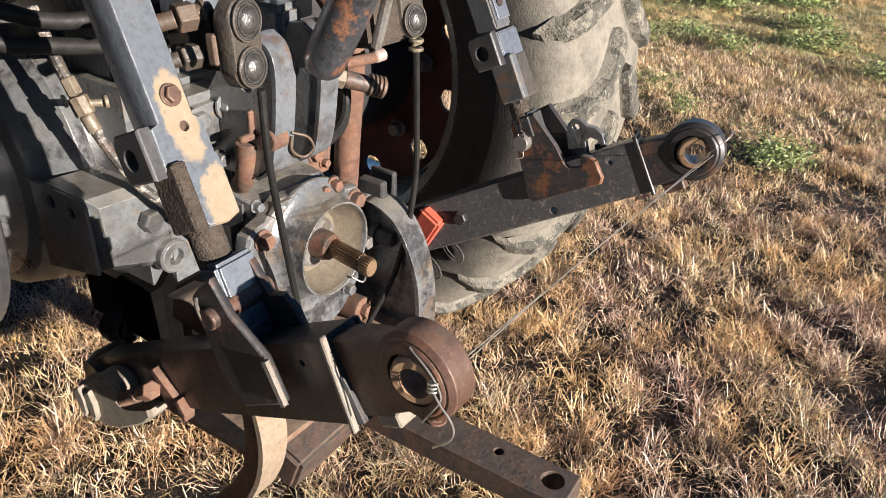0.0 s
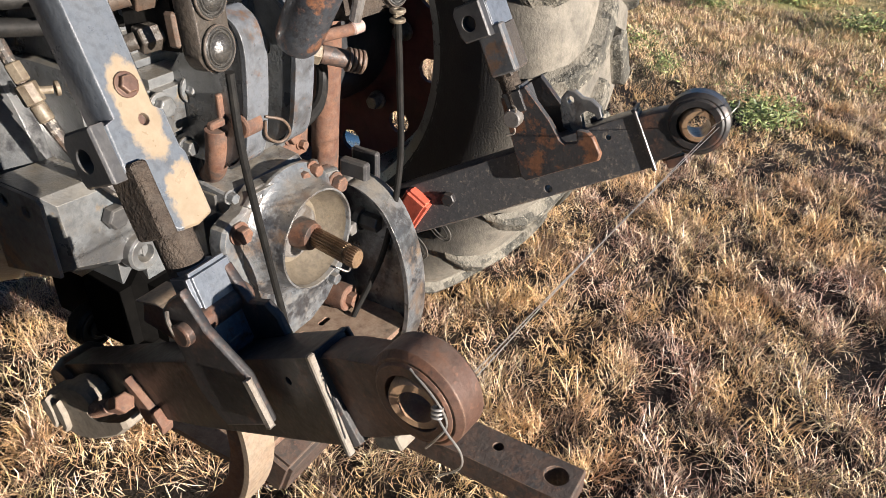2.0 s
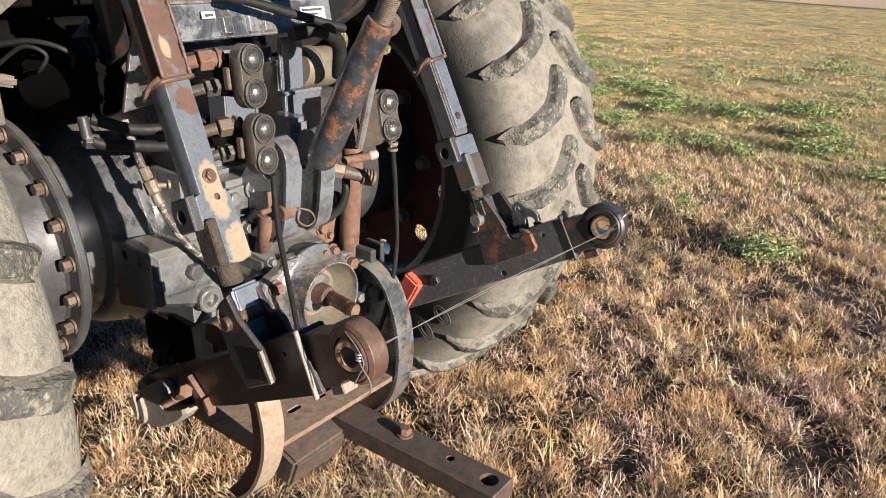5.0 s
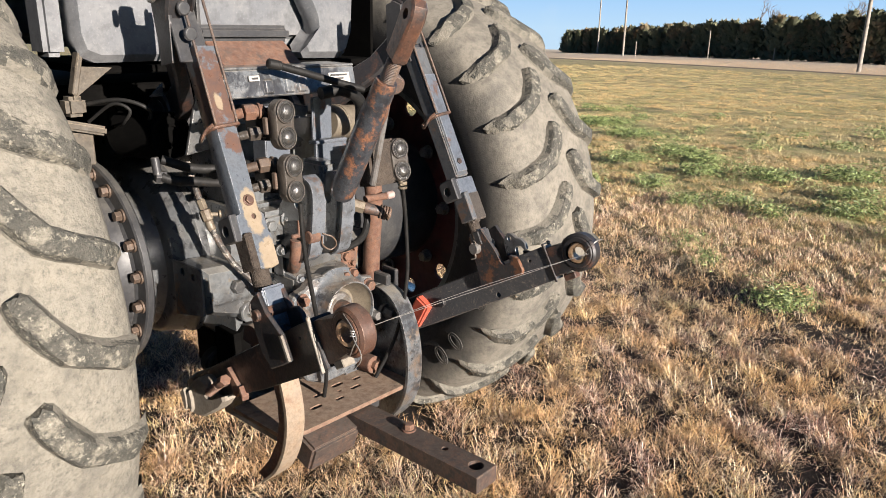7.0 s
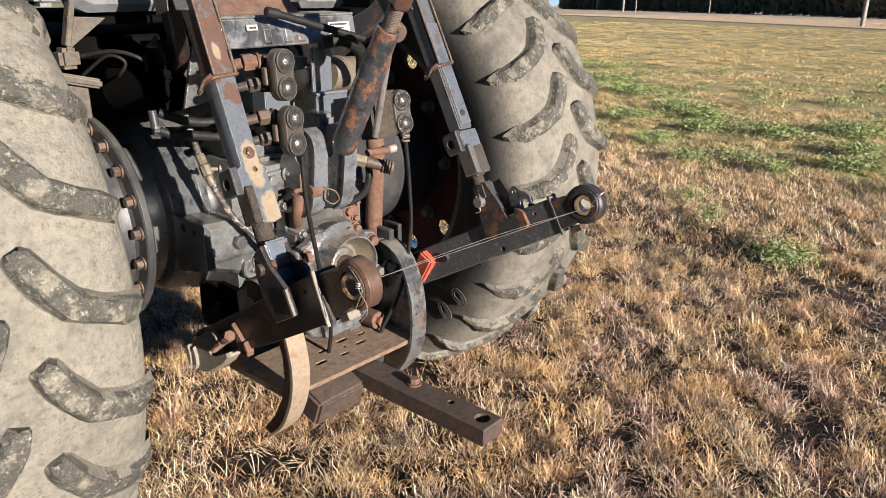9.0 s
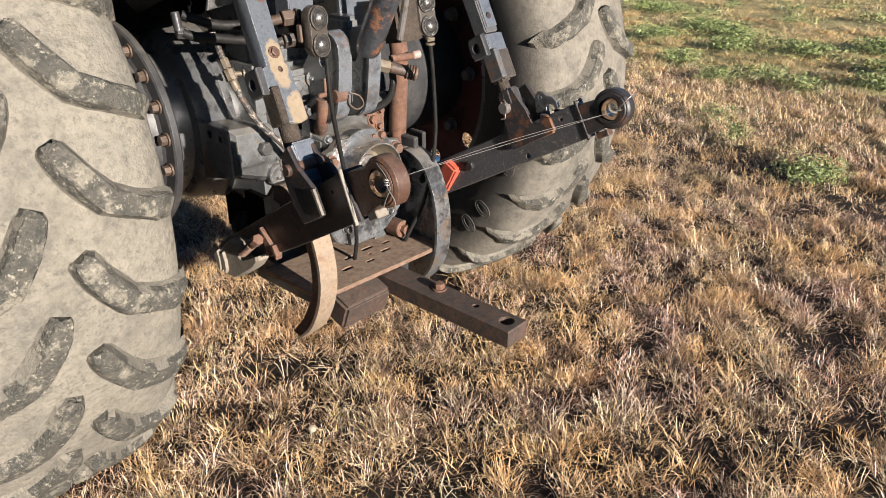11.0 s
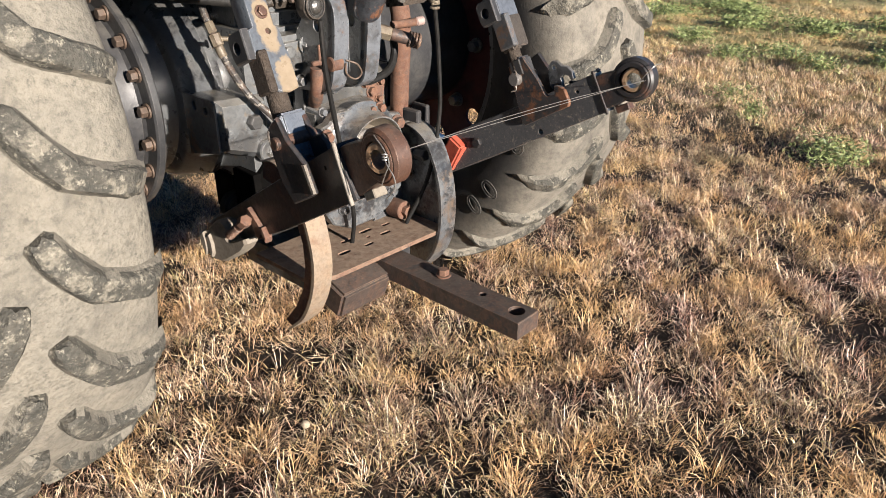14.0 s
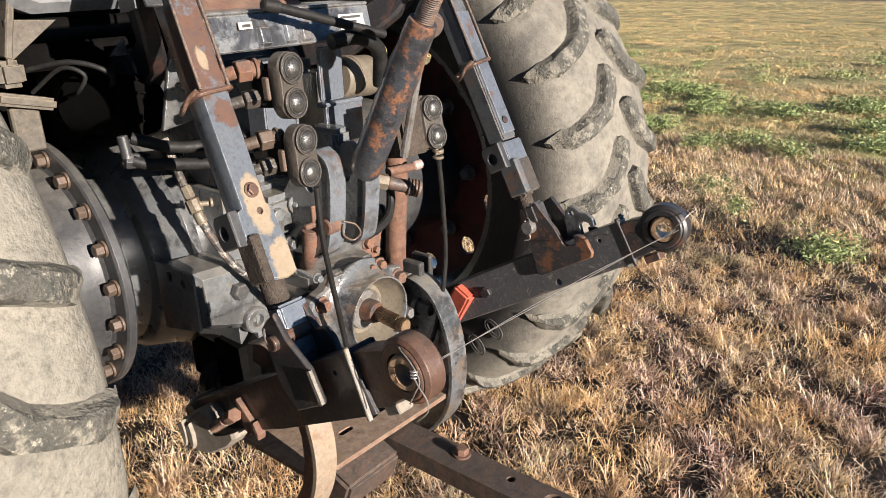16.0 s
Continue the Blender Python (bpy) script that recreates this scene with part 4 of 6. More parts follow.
# lower links
for side, ball, front in ((-1, (-0.376, -1.083, 0.922), (-0.275, -0.325, 0.485)), (1, (0.41, -1.132, 0.924), (0.29, -0.33, 0.47))):
    link = group_part("lower_link", tractor, "black lower link arm with a ball socket at its end")
    b, f = Vector(ball), Vector(front)
    along = (b - f).normalized()
    # local x towards +x, y up the arm's height, z along the arm
    ax = Vector((1, 0, 0))
    ax = (ax - along * ax.dot(along)).normalized()
    up = along.cross(ax)
    turn = Matrix((ax, up, along)).transposed()
    s, L = side, (b - f).length
    at = lambda z, x=0.0, y=0.0: f + along * z + ax * x + up * y
    m = Matrix.Translation(f) @ turn.to_4x4()
    flat = lambda x: m @ Matrix(((0, 0, 1, x), (0, 1, 0, 0), (1, 0, 0, 0), (0, 0, 0, 1)))
    end = L - (0.108 if side < 0 else 0.085)
    bm = B()
    if side < 0:
        outline = [(-0.02, -0.03), (-0.03, 0.0), (-0.02, 0.03), (0.05, 0.045), (0.3, 0.05), (end, 0.055), (end, -0.055), (0.44, -0.055), (0.3, -0.05), (0.2, -0.045), (0.06, -0.034)]
        holes = [circle(end - 0.062, 0.026, 0.005, 8)]
    else:
        outline = [(0.1, -0.04), (0.1, 0.02), (0.28, 0.05), (0.4, 0.052), (end, 0.05), (end, -0.05), (0.42, -0.054), (0.22, -0.052)]
        holes = [circle(end - 0.06, 0.024, 0.005, 8), circle(end - 0.2, -0.036, 0.008, 10)]
    plate(bm, outline, holes, flat(-0.03 if side < 0 else -0.022), 0.052 if side < 0 else 0.044, 0.004)
    part("arm", bm, BLACK_IRON if side < 0 else BLACK_CHIPPED, link)
    bm = B()
    tilted = turn @ Matrix.Rotation(radians(-9 * side), 3, "X")
    box(bm, at(end - 0.002, s * (0.034 if s < 0 else 0.027)), (0.009, 0.124, 0.007), tilted, 0.0015)
    part("sleeve_band", bm, EDGE if side < 0 else BLACK_RUST, link, "worn bright edge band")
    bm = B()
    box(bm, at(end - 0.002, -s * 0.0245), (0.005, 0.112, 0.007), turn, 0.0012)
    box(bm, at(end - 0.004, 0, 0.0555), (0.046, 0.004, 0.007), turn, 0.001)
    part("sleeve_seam", bm, BLACK_IRON, link)
    bm = B()
    # the forged end: a flat neck that swells into the round of the socket
    R = 0.0535
    a0 = 0.95 if side < 0 else 0.82
    loop = [(L + R * math.cos(a), R * math.sin(a)) for a in [(math.pi - a0) * (1 - 2 * k / 26) for k in range(27)]]
    hn = 0.05 if side < 0 else 0.043
    neck = [(end - 0.02, -hn), (end - 0.02, hn), (end + 0.02, hn)] + loop + [(end + 0.02, -hn)]
    plate(bm, neck, [circle(L, 0, 0.0315, 32)], flat(-0.0205), 0.041, 0.006)
    part("sliding_end", bm, BROWN_IRON if side < 0 else BLACK_IRON, link)
    bm = B()
    w = 0.0235
    revolve(bm, [(-w, 0.031), (-w, 0.0415), (-w + 0.003, 0.0445), (w - 0.003, 0.0445), (w, 0.0415), (w, 0.031), (0.0, 0.0336)], b, ax, 48, closed=True)
    part("ball_socket", bm, BROWN_IRON if side < 0 else BLACK_IRON, link)
    bm = B()
    bm = B()
    revolve(bm, [(-0.025, 0.0185), (-0.025, 0.0262), (-0.022, 0.029), (-0.016, 0.0305), (0.016, 0.0305), (0.022, 0.029), (0.025, 0.0262), (0.025, 0.0185)], b, ax + Vector((0, 0.22, 0)), 40, closed=True)
    part("ball", bm, SPLINE if side > 0 else BALL_RUST, link, "bored steel hitch ball")
    bm = B()
    box(bm, at(end + 0.034, s * 0.004, -0.055), (0.03, 0.018, 0.036), turn, 0.002)
    part("stop_nub", bm, BLOCK_GREY if side < 0 else BROWN_IRON, link)
    if side < 0:
        bm = B()
        revolve(bm, [(-0.042, 0.0), (-0.042, 0.036), (-0.02, 0.046), (0.03, 0.046), (0.042, 0.036), (0.046, 0.0)], at(0.02, 0.0, 0.006), ax, 28)
        part("front_knuckle", bm, BLACK_IRON, link)
        bm = B()
        block = [(-0.36, 0.533), (-0.385, 0.546), (-0.408, 0.568), (-0.43, 0.584), (-0.455, 0.592), (-0.475, 0.588), (-0.485, 0.576), (-0.479, 0.56), (-0.472, 0.549), (-0.482, 0.54), (-0.5, 0.543), (-0.53, 0.558), (-0.556, 0.573), (-0.559, 0.56), (-0.538, 0.535), (-0.5, 0.506), (-0.458, 0.479), (-0.425, 0.467), (-0.395, 0.465), (-0.373, 0.478), (-0.366, 0.498), (-0.372, 0.512)]
        plate(bm, block, [], YZ(-0.364), 0.042, 0.006)
        part("sway_block", bm, BLOCK_GREY, link, "pale grey worn sway block")
        bm = B()
        for y0, w0 in ((-0.36, 0.012), (-0.383, 0.009)):
            plate(bm, [(y0, 0.525), (y0 - 0.02, 0.541), (y0 - 0.03, 0.517), (y0 - 0.03, 0.487), (y0 - 0.022, 0.475), (y0 - 0.01, 0.497)], [], YZ(-0.364 - w0), w0 + 0.002, 0.003)
        part("block_rib", bm, BLOCK_GREY, link)
        p0, p1 = Vector((-0.362, -0.49, 0.563)), Vector((-0.37, -0.588, 0.638))
        pd = (p1 - p0).normalized()
        bm = B()
        rod(bm, p1 - pd * 0.03, p1, 0.0155, n=6, bev=0.002)
        part("adjuster_nut", bm, RUST, link, "orange rusted hexagon nut")
        bm = B()
        rod(bm, p0, p1 - pd * 0.026, 0.0105, n=12)
        for k in range(12):
            ring(bm, p0 + pd * (0.003 + 0.006 * k), pd, 0.0125, 0.01, 0.003, 14, 0.0009)
        part("adjuster_bolt", bm, BROWN_IRON, link, "rusty threaded adjuster bolt")
        bm = B()
        plate(bm, [(-0.567, 0.657), (-0.573, 0.66), (-0.616, 0.622), (-0.626, 0.606), (-0.616, 0.602), (-0.606, 0.587), (-0.597, 0.59), (-0.58, 0.625)], [], YZ(-0.354), 0.02, 0.002)
        part("adjuster_tab", bm, RUST, link, "rusty wedge-shaped tab")
        bm = B()
        plate(bm, [(-0.618, 0.622), (-0.626, 0.626), (-0.64, 0.602), (-0.637, 0.588), (-0.626, 0.602)], [], YZ(-0.357), 0.02, 0.002)
        part("tab_foot", bm, RUST, link)
    else:
        bm = B()
        tilt = Matrix.Rotation(radians(28), 3, "X")
        box(bm, (0.318, -0.632, 0.64), (0.052, 0.055, 0.098), tilt, 0.006, 2)
        part("red_block", bm, RED, link, "faded red plastic sway block")
        bm = B()
        box(bm, (0.334, -0.664, 0.648), (0.016, 0.01, 0.054), tilt, 0.003)
        box(bm, (0.334, -0.668, 0.65), (0.026, 0.006, 0.014), tilt, 0.002)
        part("block_clip", bm, BARE, link)
        bm = B()
        hook = [(-0.945, 0.855), (-0.91, 0.87), (-0.9, 0.905), (-0.9, 0.925), (-0.908, 0.938), (-0.922, 0.941), (-0.938, 0.932), (-0.955, 0.932), (-0.972, 0.922), (-0.979, 0.906), (-0.973, 0.9), (-0.965, 0.91), (-0.95, 0.912), (-0.94, 0.9), (-0.95, 0.87)]
        plate(bm, hook, [circle(-0.918, 0.924, 0.007, 10)], YZ(0.376), 0.012, 0.0015)
        part("hook_latch", bm, DARK_CAST, link)
        bm = B()
        rod(bm, at(0.2, -0.03, 0.0), at(0.2, 0.03, 0.0), 0.02, n=16, bev=0.002)
        part("arm_bolt", bm, BLACK_IRON, link)
        bm = B()
        rod(bm, at(0.44, -0.034, 0.0), at(0.44, -0.018, 0.0), 0.015, n=6, bev=0.002)
        part("arm_nut", bm, BLACK_IRON, link)

# lift rods
RODS = ((-1, Vector((-0.353, -0.757, 0.905)), Vector((-0.334, -0.532, 1.41))), (1, Vector((0.345, -0.832, 0.905)), Vector((0.345, -0.58, 1.40))))
for side, lo, hi in RODS:
    lift = group_part("lift_rod", tractor, "adjustable lift rod of square steel tube")
    d = (hi - lo).normalized()
    ax = Vector((1, 0, 0))
    ax = (ax - d * ax.dot(d)).normalized()
    back = ax.cross(d)
    back = back if back.y < 0 else -back
    turn = Matrix((ax, -back, d)).transposed()
    # local x to +x, y forward, z up the rod
    at = lambda z, x=0.0, y=0.0: lo + d * z + ax * x + back * y
    face = lambda z, x, y: Matrix.Translation(at(z, x, y)) @ turn.to_4x4() @ Matrix(((1, 0, 0, 0), (0, 0, -1, 0), (0, 1, 0, 0), (0, 0, 0, 1)))
    H = (hi - lo).length
    if side < 0:
        bm = B()
        shape = [(-0.027, H + 0.04), (-0.027, 0.194), (-0.038, 0.19), (-0.038, 0.139), (-0.017, 0.136), (-0.017, 0.07), (-0.006, 0.061), (0.02, 0.058), (0.041, 0.064), (0.041, 0.135), (0.037, 0.142), (0.037, 0.186), (0.027, 0.194), (0.027, H + 0.04)]
        plate(bm, shape, [circle(0.008, 0.184, 0.0065, 12)], face(0.0, 0.0, -0.023), 0.05, 0.003)
        part("outer_tube", bm, STEEL_DAUBED, lift, "square outer tube and sleeve with worn blue-grey faces")
    else:
        bm = B()
        box(bm, at((0.195 + H) / 2 + 0.02, 0, 0.002), (0.054, 0.046, H - 0.155), turn, 0.0035, 2)
        part("outer_tube", bm, PAINT_RUST, lift, "square outer tube with worn blue-grey faces")
        bm = B()
        box(bm, at(0.165, 0.0, 0.002), (0.074, 0.05, 0.052), turn, 0.003, 2)
        part("inner_bar", bm, STEEL_BLUE, lift)
        bm = B()
        box(bm, at(0.102, 0.012, 0.002), (0.056, 0.05, 0.084), turn, 0.003, 2)
        part("inner_sleeve", bm, GRIME, lift)
    bm = B()
    eye = [(-0.027, -0.03), (0.024, -0.03), (0.03, -0.016), (0.03, 0.022), (0.022, 0.032), (-0.027, 0.032)]
    plate(bm, eye, [circle(0.004, 0.0, 0.0135, 18)], Matrix.Translation(at(0.163, -0.054, -0.002)) @ Matrix((-back, d, ax)).transposed().to_4x4(), 0.02, 0.003)
    part("side_eye", bm, PAINT, lift, "dark eye on the side of the rod")
    bm = B()
    rod(bm, at(0.163, -0.036, -0.006), at(0.163, -0.04, -0.006), 0.0134, n=18)
    part("eye_bore", bm, BLACK_IRON, lift)
    bm = B()
    box(bm, at(0.105, -0.026, 0.014), (0.02, 0.05, 0.085), turn, 0.003)
    part("side_lip", bm, CLAY if side < 0 else PAINT_RUST, lift)
    bm = B()
    rod(bm, at(-0.005), at(0.07), 0.0225 if side < 0 else 0.0185, n=22, bev=0.002)
    part("neck", bm, CLAY, lift)
    if side > 0:
        bm = B()
        box(bm, at(0.075, 0.0, 0.0), (0.05, 0.05, 0.04), turn, 0.008, 2)
        part("grease_lump", bm, GRIME, lift, "dark oily dirt caked on the rod")
    bm = B()
    z0 = 0.4 if side < 0 else 0.385
    sweep(bm, [at(z0 - 0.008, -0.036, -0.026), at(z0 - 0.006, -0.038, 0.0), at(z0 - 0.004, -0.034, 0.026), at(z0 - 0.002, -0.02, 0.0315), at(z0 + 0.002, 0.02, 0.0315), at(z0 + 0.004, 0.033, 0.028), at(z0 + 0.004, 0.036, 0.015), at(z0 + 0.002, 0.034, -0.026)], 0.0048, 8, 4)
    sweep(bm, [at(z0 - 0.008, -0.036, -0.026), at(z0 - 0.02, -0.046, -0.02), at(z0 - 0.018, -0.05, -0.004), at(z0 - 0.004, -0.044, 0.012), at(z0 + 0.004, -0.034, 0.03)], 0.0042, 8, 4)
    part("collar", bm, BROWN_IRON, lift, "rusty wire collar round the tube")
    for q, (x0, x1) in enumerate(((-0.027, -0.026), (0.029, 0.026))):
        bm = B()
        sweep(bm, [at(z0 + 0.005, x0, 0.031), at(z0 + 0.1, x0, 0.031), at(z0 + 0.3, x1, 0.031)], 0.0034, 8, 4)
        part("retainer_wire", bm, BAR_RUST, lift, "long bent retainer wire")
    if side < 0:
        daub(STEEL_DAUBED, d, ax, ((tuple(at(0.485, 0.0, 0.0)), 0.085, 0.09, 4.5), (tuple(at(0.36, 0.01, 0.02)), 0.025, 0.02, 4.0)), (0.11, 0.058, 0.038), (0.075, 0.05, 0.042))
        daub(STEEL_DAUBED, d, ax, ((tuple(at(0.196, 0.008, 0.026)), 0.054, 0.023, 2.0), (tuple(at(0.083, 0.022, 0.026)), 0.042, 0.024, 2.4), (tuple(at(0.46, -0.002, 0.024)), 0.022, 0.011, 2.6)), (0.25, 0.2, 0.14), (0.21, 0.165, 0.112))
        bm = B()
        hexbolt(bm, at(0.222, 0.004, 0.028), back, 0.0105, 0.009)
        part("stop_bolt", bm, BROWN_IRON, lift)
        bm = B()
        rod(bm, at(0.184, 0.008, 0.0), at(0.184, 0.008, 0.02), 0.0075, n=12)
        part("bolt_hole", bm, BROWN_IRON, lift)
    else:
        bm = B()
        rod(bm, at(0.24, 0, 0.024), at(0.24, 0, 0.032), 0.009, n=10)
        part("stop_bolt", bm, BLACK_IRON, lift)
        bm = B()
        box(bm, at(0.36, 0.004, 0.0265), (0.042, 0.004, 0.3), turn, 0.001)
        part("wear_strip", bm, STEEL_BLUE, lift, "bright worn strip on the tube")
    # fork at the lower end
    fork = group_part("lift_fork", tractor, "forged fork that grips the lower link")
    if side < 0:
        bm = B()
        box(bm, (-0.353, -0.775, 0.888), (0.052, 0.036, 0.085), Matrix.Rotation(radians(-21), 3, "X"), 0.006, 2)
        part("fork_head", bm, STEEL_BLUE, fork)
        outer = [(-0.765, 0.9), (-0.778, 0.918), (-0.8, 0.938), (-0.828, 0.9), (-0.884, 0.86), (-0.909, 0.806), (-0.896, 0.796), (-0.84, 0.765), (-0.802, 0.8), (-0.778, 0.86)]
        inner = [(-0.758, 0.9), (-0.772, 0.922), (-0.79, 0.928), (-0.822, 0.89), (-0.848, 0.898), (-0.866, 0.884), (-0.882, 0.852), (-0.905, 0.806), (-0.84, 0.765), (-0.785, 0.79), (-0.748, 0.85)]
        for k in (-1, 1):
            bm = B()
            plate(bm, outer if k < 0 else inner, [], YZ(-0.366 + k * 0.036 - 0.006), 0.012, 0.003)
            part("fork_cheek", bm, BLACK_IRON, fork)
            if k < 0:
                # bright strip laid on where the sun strikes the cheek's edge
                bm = B()
                p, q = Vector((-0.412, -0.888, 0.862)), Vector((-0.412, -0.913, 0.81))
                box(bm, (p + q) / 2, (0.007, 0.005, 0.06), frame_of(q - p, (0, 1, 0)), 0.001)
                part("lit_edge", bm, EDGE, fork, "thin bright strip for the sunlit part of an edge")
        bm = B()
        box(bm, (-0.353, -0.8, 0.884), (0.062, 0.014, 0.112), Matrix.Rotation(radians(-21), 3, "X"), 0.005, 2)
        part("fork_web", bm, STEEL_BLUE, fork)
        bm = B()
        rod(bm, (-0.418, -0.8, 0.885), (-0.315, -0.8, 0.885), 0.014, n=18, bev=0.002)
        part("fork_pin", bm, BROWN_IRON, fork)
        bm = B()
        sweep(bm, [(-0.411, -0.778, 0.905), (-0.416, -0.784, 0.9), (-0.417, -0.789, 0.89), (-0.415, -0.793, 0.88), (-0.412, -0.8, 0.874)], 0.0026, 8)
        part("pin_clip", bm, BARE, fork, "bright spring clip")
        bm = B()
        box(bm, (-0.36, -0.815, 0.85), (0.022, 0.01, 0.01), None, 0.002)
        part("spring_tab", bm, EDGE, fork)
    else:
        bm = B()
        box(bm, (0.352, -0.832, 0.915), (0.05, 0.045, 0.05), turn, 0.006, 2)
        part("fork_head", bm, PAINT, fork)
        pts = [(-0.802, 0.913), (-0.846, 0.946), (-0.899, 0.896), (-0.925, 0.862), (-0.935, 0.858), (-0.958, 0.868), (-0.953, 0.891), (-0.97, 0.892), (-0.982, 0.885), (-1.0, 0.857), (-0.998, 0.845), (-0.869, 0.768), (-0.858, 0.772), (-0.822, 0.865)]
        for k in (-1, 1):
            bm = B()
            plate(bm, pts, [], YZ(0.372 + k * 0.034 - 0.006), 0.012, 0.0025)
            part("fork_cheek", bm, BLACK_RUST if k < 0 else BLACK_IRON, fork)
        bm = B()
        rod(bm, (0.314, -0.835, 0.888), (0.42, -0.835, 0.888), 0.0165, n=18, bev=0.002)
        part("fork_pin", bm, BARE, fork)
        bm = B()
        sweep(bm, [(0.32, -0.832, 0.912), (0.316, -0.842, 0.908), (0.318, -0.836, 0.89), (0.316, -0.829, 0.905), (0.32, -0.842, 0.865), (0.318, -0.828, 0.855)], 0.0018, 6)
        part("pin_clip", bm, EDGE, fork, "bright wire clip")

# lift arms over the rods
for side, lo, hi in RODS:
    arm = group_part("lift_arm", tractor, "heavy dark lift arm of the hitch")
    d = (hi - lo).normalized()
    top = hi + d * 0.15
    x = side * 0.352
    bm = B()
    for k in (-1, 1):
        plate(bm, [(top.y - 0.03, top.z + 0.03), (top.y - 0.03, top.z - 0.13), (top.y + 0.022, top.z - 0.14), (top.y + 0.03, top.z + 0.03), (top.y, top.z + 0.04)], [], YZ(x + k * 0.036 - 0.004), 0.008, 0.001)
    box(bm, (x, top.y - 0.034, top.z - 0.06), (0.076, 0.008, 0.15), frame_of(d, (0, 1, 0)), 0.002)
    part("rod_end", bm, PAINT, arm)
    bm = B()
    for z in (0.0, -0.055):
        rod(bm, (x - 0.012, top.y - 0.04 + 0.4 * z, top.z + z - 0.01), (x - 0.012, top.y - 0.052 + 0.4 * z, top.z + z - 0.01), 0.016, n=18, bev=0.003)
        part("rivet", bm, PAINT, arm)
        bm = B()
    xa = side * 0.38
    loft(bm, [((xa, top.y - 0.02, top.z + 0.035), 0.036, 0.06), ((xa, top.y, top.z + 0.005), 0.04, 0.08), ((xa * 0.96, top.y + 0.025, top.z - 0.07), 0.036, 0.06), ((xa * 0.84, top.y + 0.08, top.z - 0.15), 0.036, 0.065), ((xa * 0.66, top.y + 0.18, top.z - 0.23), 0.04, 0.08), ((xa * 0.52, top.y + 0.32, top.z - 0.28), 0.045, 0.09)])
    rod(bm, (xa - 0.05 * side, top.y, top.z + 0.012), (x - 0.03 * side, top.y, top.z + 0.012), 0.036, n=24, bev=0.004)
    part("arm_casting", bm, BLACK_IRON, arm)
    bm = B()
    rod(bm, (xa + 0.022 * side, top.y + 0.012, top.z + 0.02), (xa + 0.034 * side, top.y + 0.012, top.z + 0.02), 0.02, n=18, bev=0.003)
    part("arm_pin", bm, BARE, arm)
    bm = B()
    rod(bm, (xa * 0.52 - 0.04, top.y + 0.34, top.z - 0.29), (xa * 0.52 + 0.04, top.y + 0.34, top.z - 0.29), 0.06, n=28, bev=0.006)
    part("arm_boss", bm, PAINT, arm)
bm = B()
rod(bm, (-0.24, -0.13, 1.26), (0.24, -0.13, 1.26), 0.035, n=20)
part("rockshaft", bm, PAINT, tractor, "dark rockshaft between the lift arms")

# top link, tipped up and resting
top_link = group_part("top_link", tractor, "top link tube with flaking blue and rust paint")
t0, t1 = Vector((-0.016, -0.643, 1.075)), Vector((-0.02, -0.82, 1.38))
td = (t1 - t0).normalized()
bm = B()
tl = (t1 - t0).length
revolve(bm, [(-0.01, 0.0), (-0.01, 0.026), (0.0, 0.032), (0.02, 0.034), (tl - 0.09, 0.034), (tl - 0.06, 0.03), (tl - 0.012, 0.029), (tl, 0.027), (tl, 0.012)], t0, td, 32)
part("barrel", bm, TUBE_RUST, top_link)
bm = B()
rows = [(0.0, 0.0)]
for k in range(14):
    rows += [(0.004 * k, 0.0165), (0.004 * k + 0.002, 0.0195)]
revolve(bm, rows + [(0.058, 0.017), (0.058, 0.0)], t1, td, 24)
part("thread", bm, BAR_RUST, top_link, "coarse rusty screw thread")
bm = B()
eye = t1 + td * 0.165
plate(bm, [(-0.026, -0.105), (-0.03, -0.04), (-0.034, 0.0), (-0.03, 0.025), (-0.016, 0.044), (0.004, 0.05), (0.022, 0.04), (0.032, 0.015), (0.032, -0.02), (0.026, -0.06), (0.022, -0.105)], [circle(0.0, 0.01, 0.013, 16)], Matrix.Translation(eye) @ frame_of((-0.55, 0.2, 0.1), tuple(td)).to_4x4() @ Matrix.Rotation(math.pi / 2, 4, "Z") @ Matrix.Rotation(-math.pi / 2, 4, "Z") @ Matrix.Translation((0, 0, -0.02)), 0.04, 0.006)
part("eye", bm, BROWN_IRON, top_link)
bm = B()
c = Vector((0.03, -0.8, 1.365))
rod(bm, c, c + Vector((0.014, 0.03, 0.01)), 0.026, n=20, bev=0.005)
part("jam_knob", bm, BAR_RUST, top_link)
bm = B()
rod(bm, (0.03, -0.78, 1.36), (0.045, -0.7, 1.1), 0.009, n=10)
part("handle_bar", bm, BARE, top_link, "straight steel turning handle")

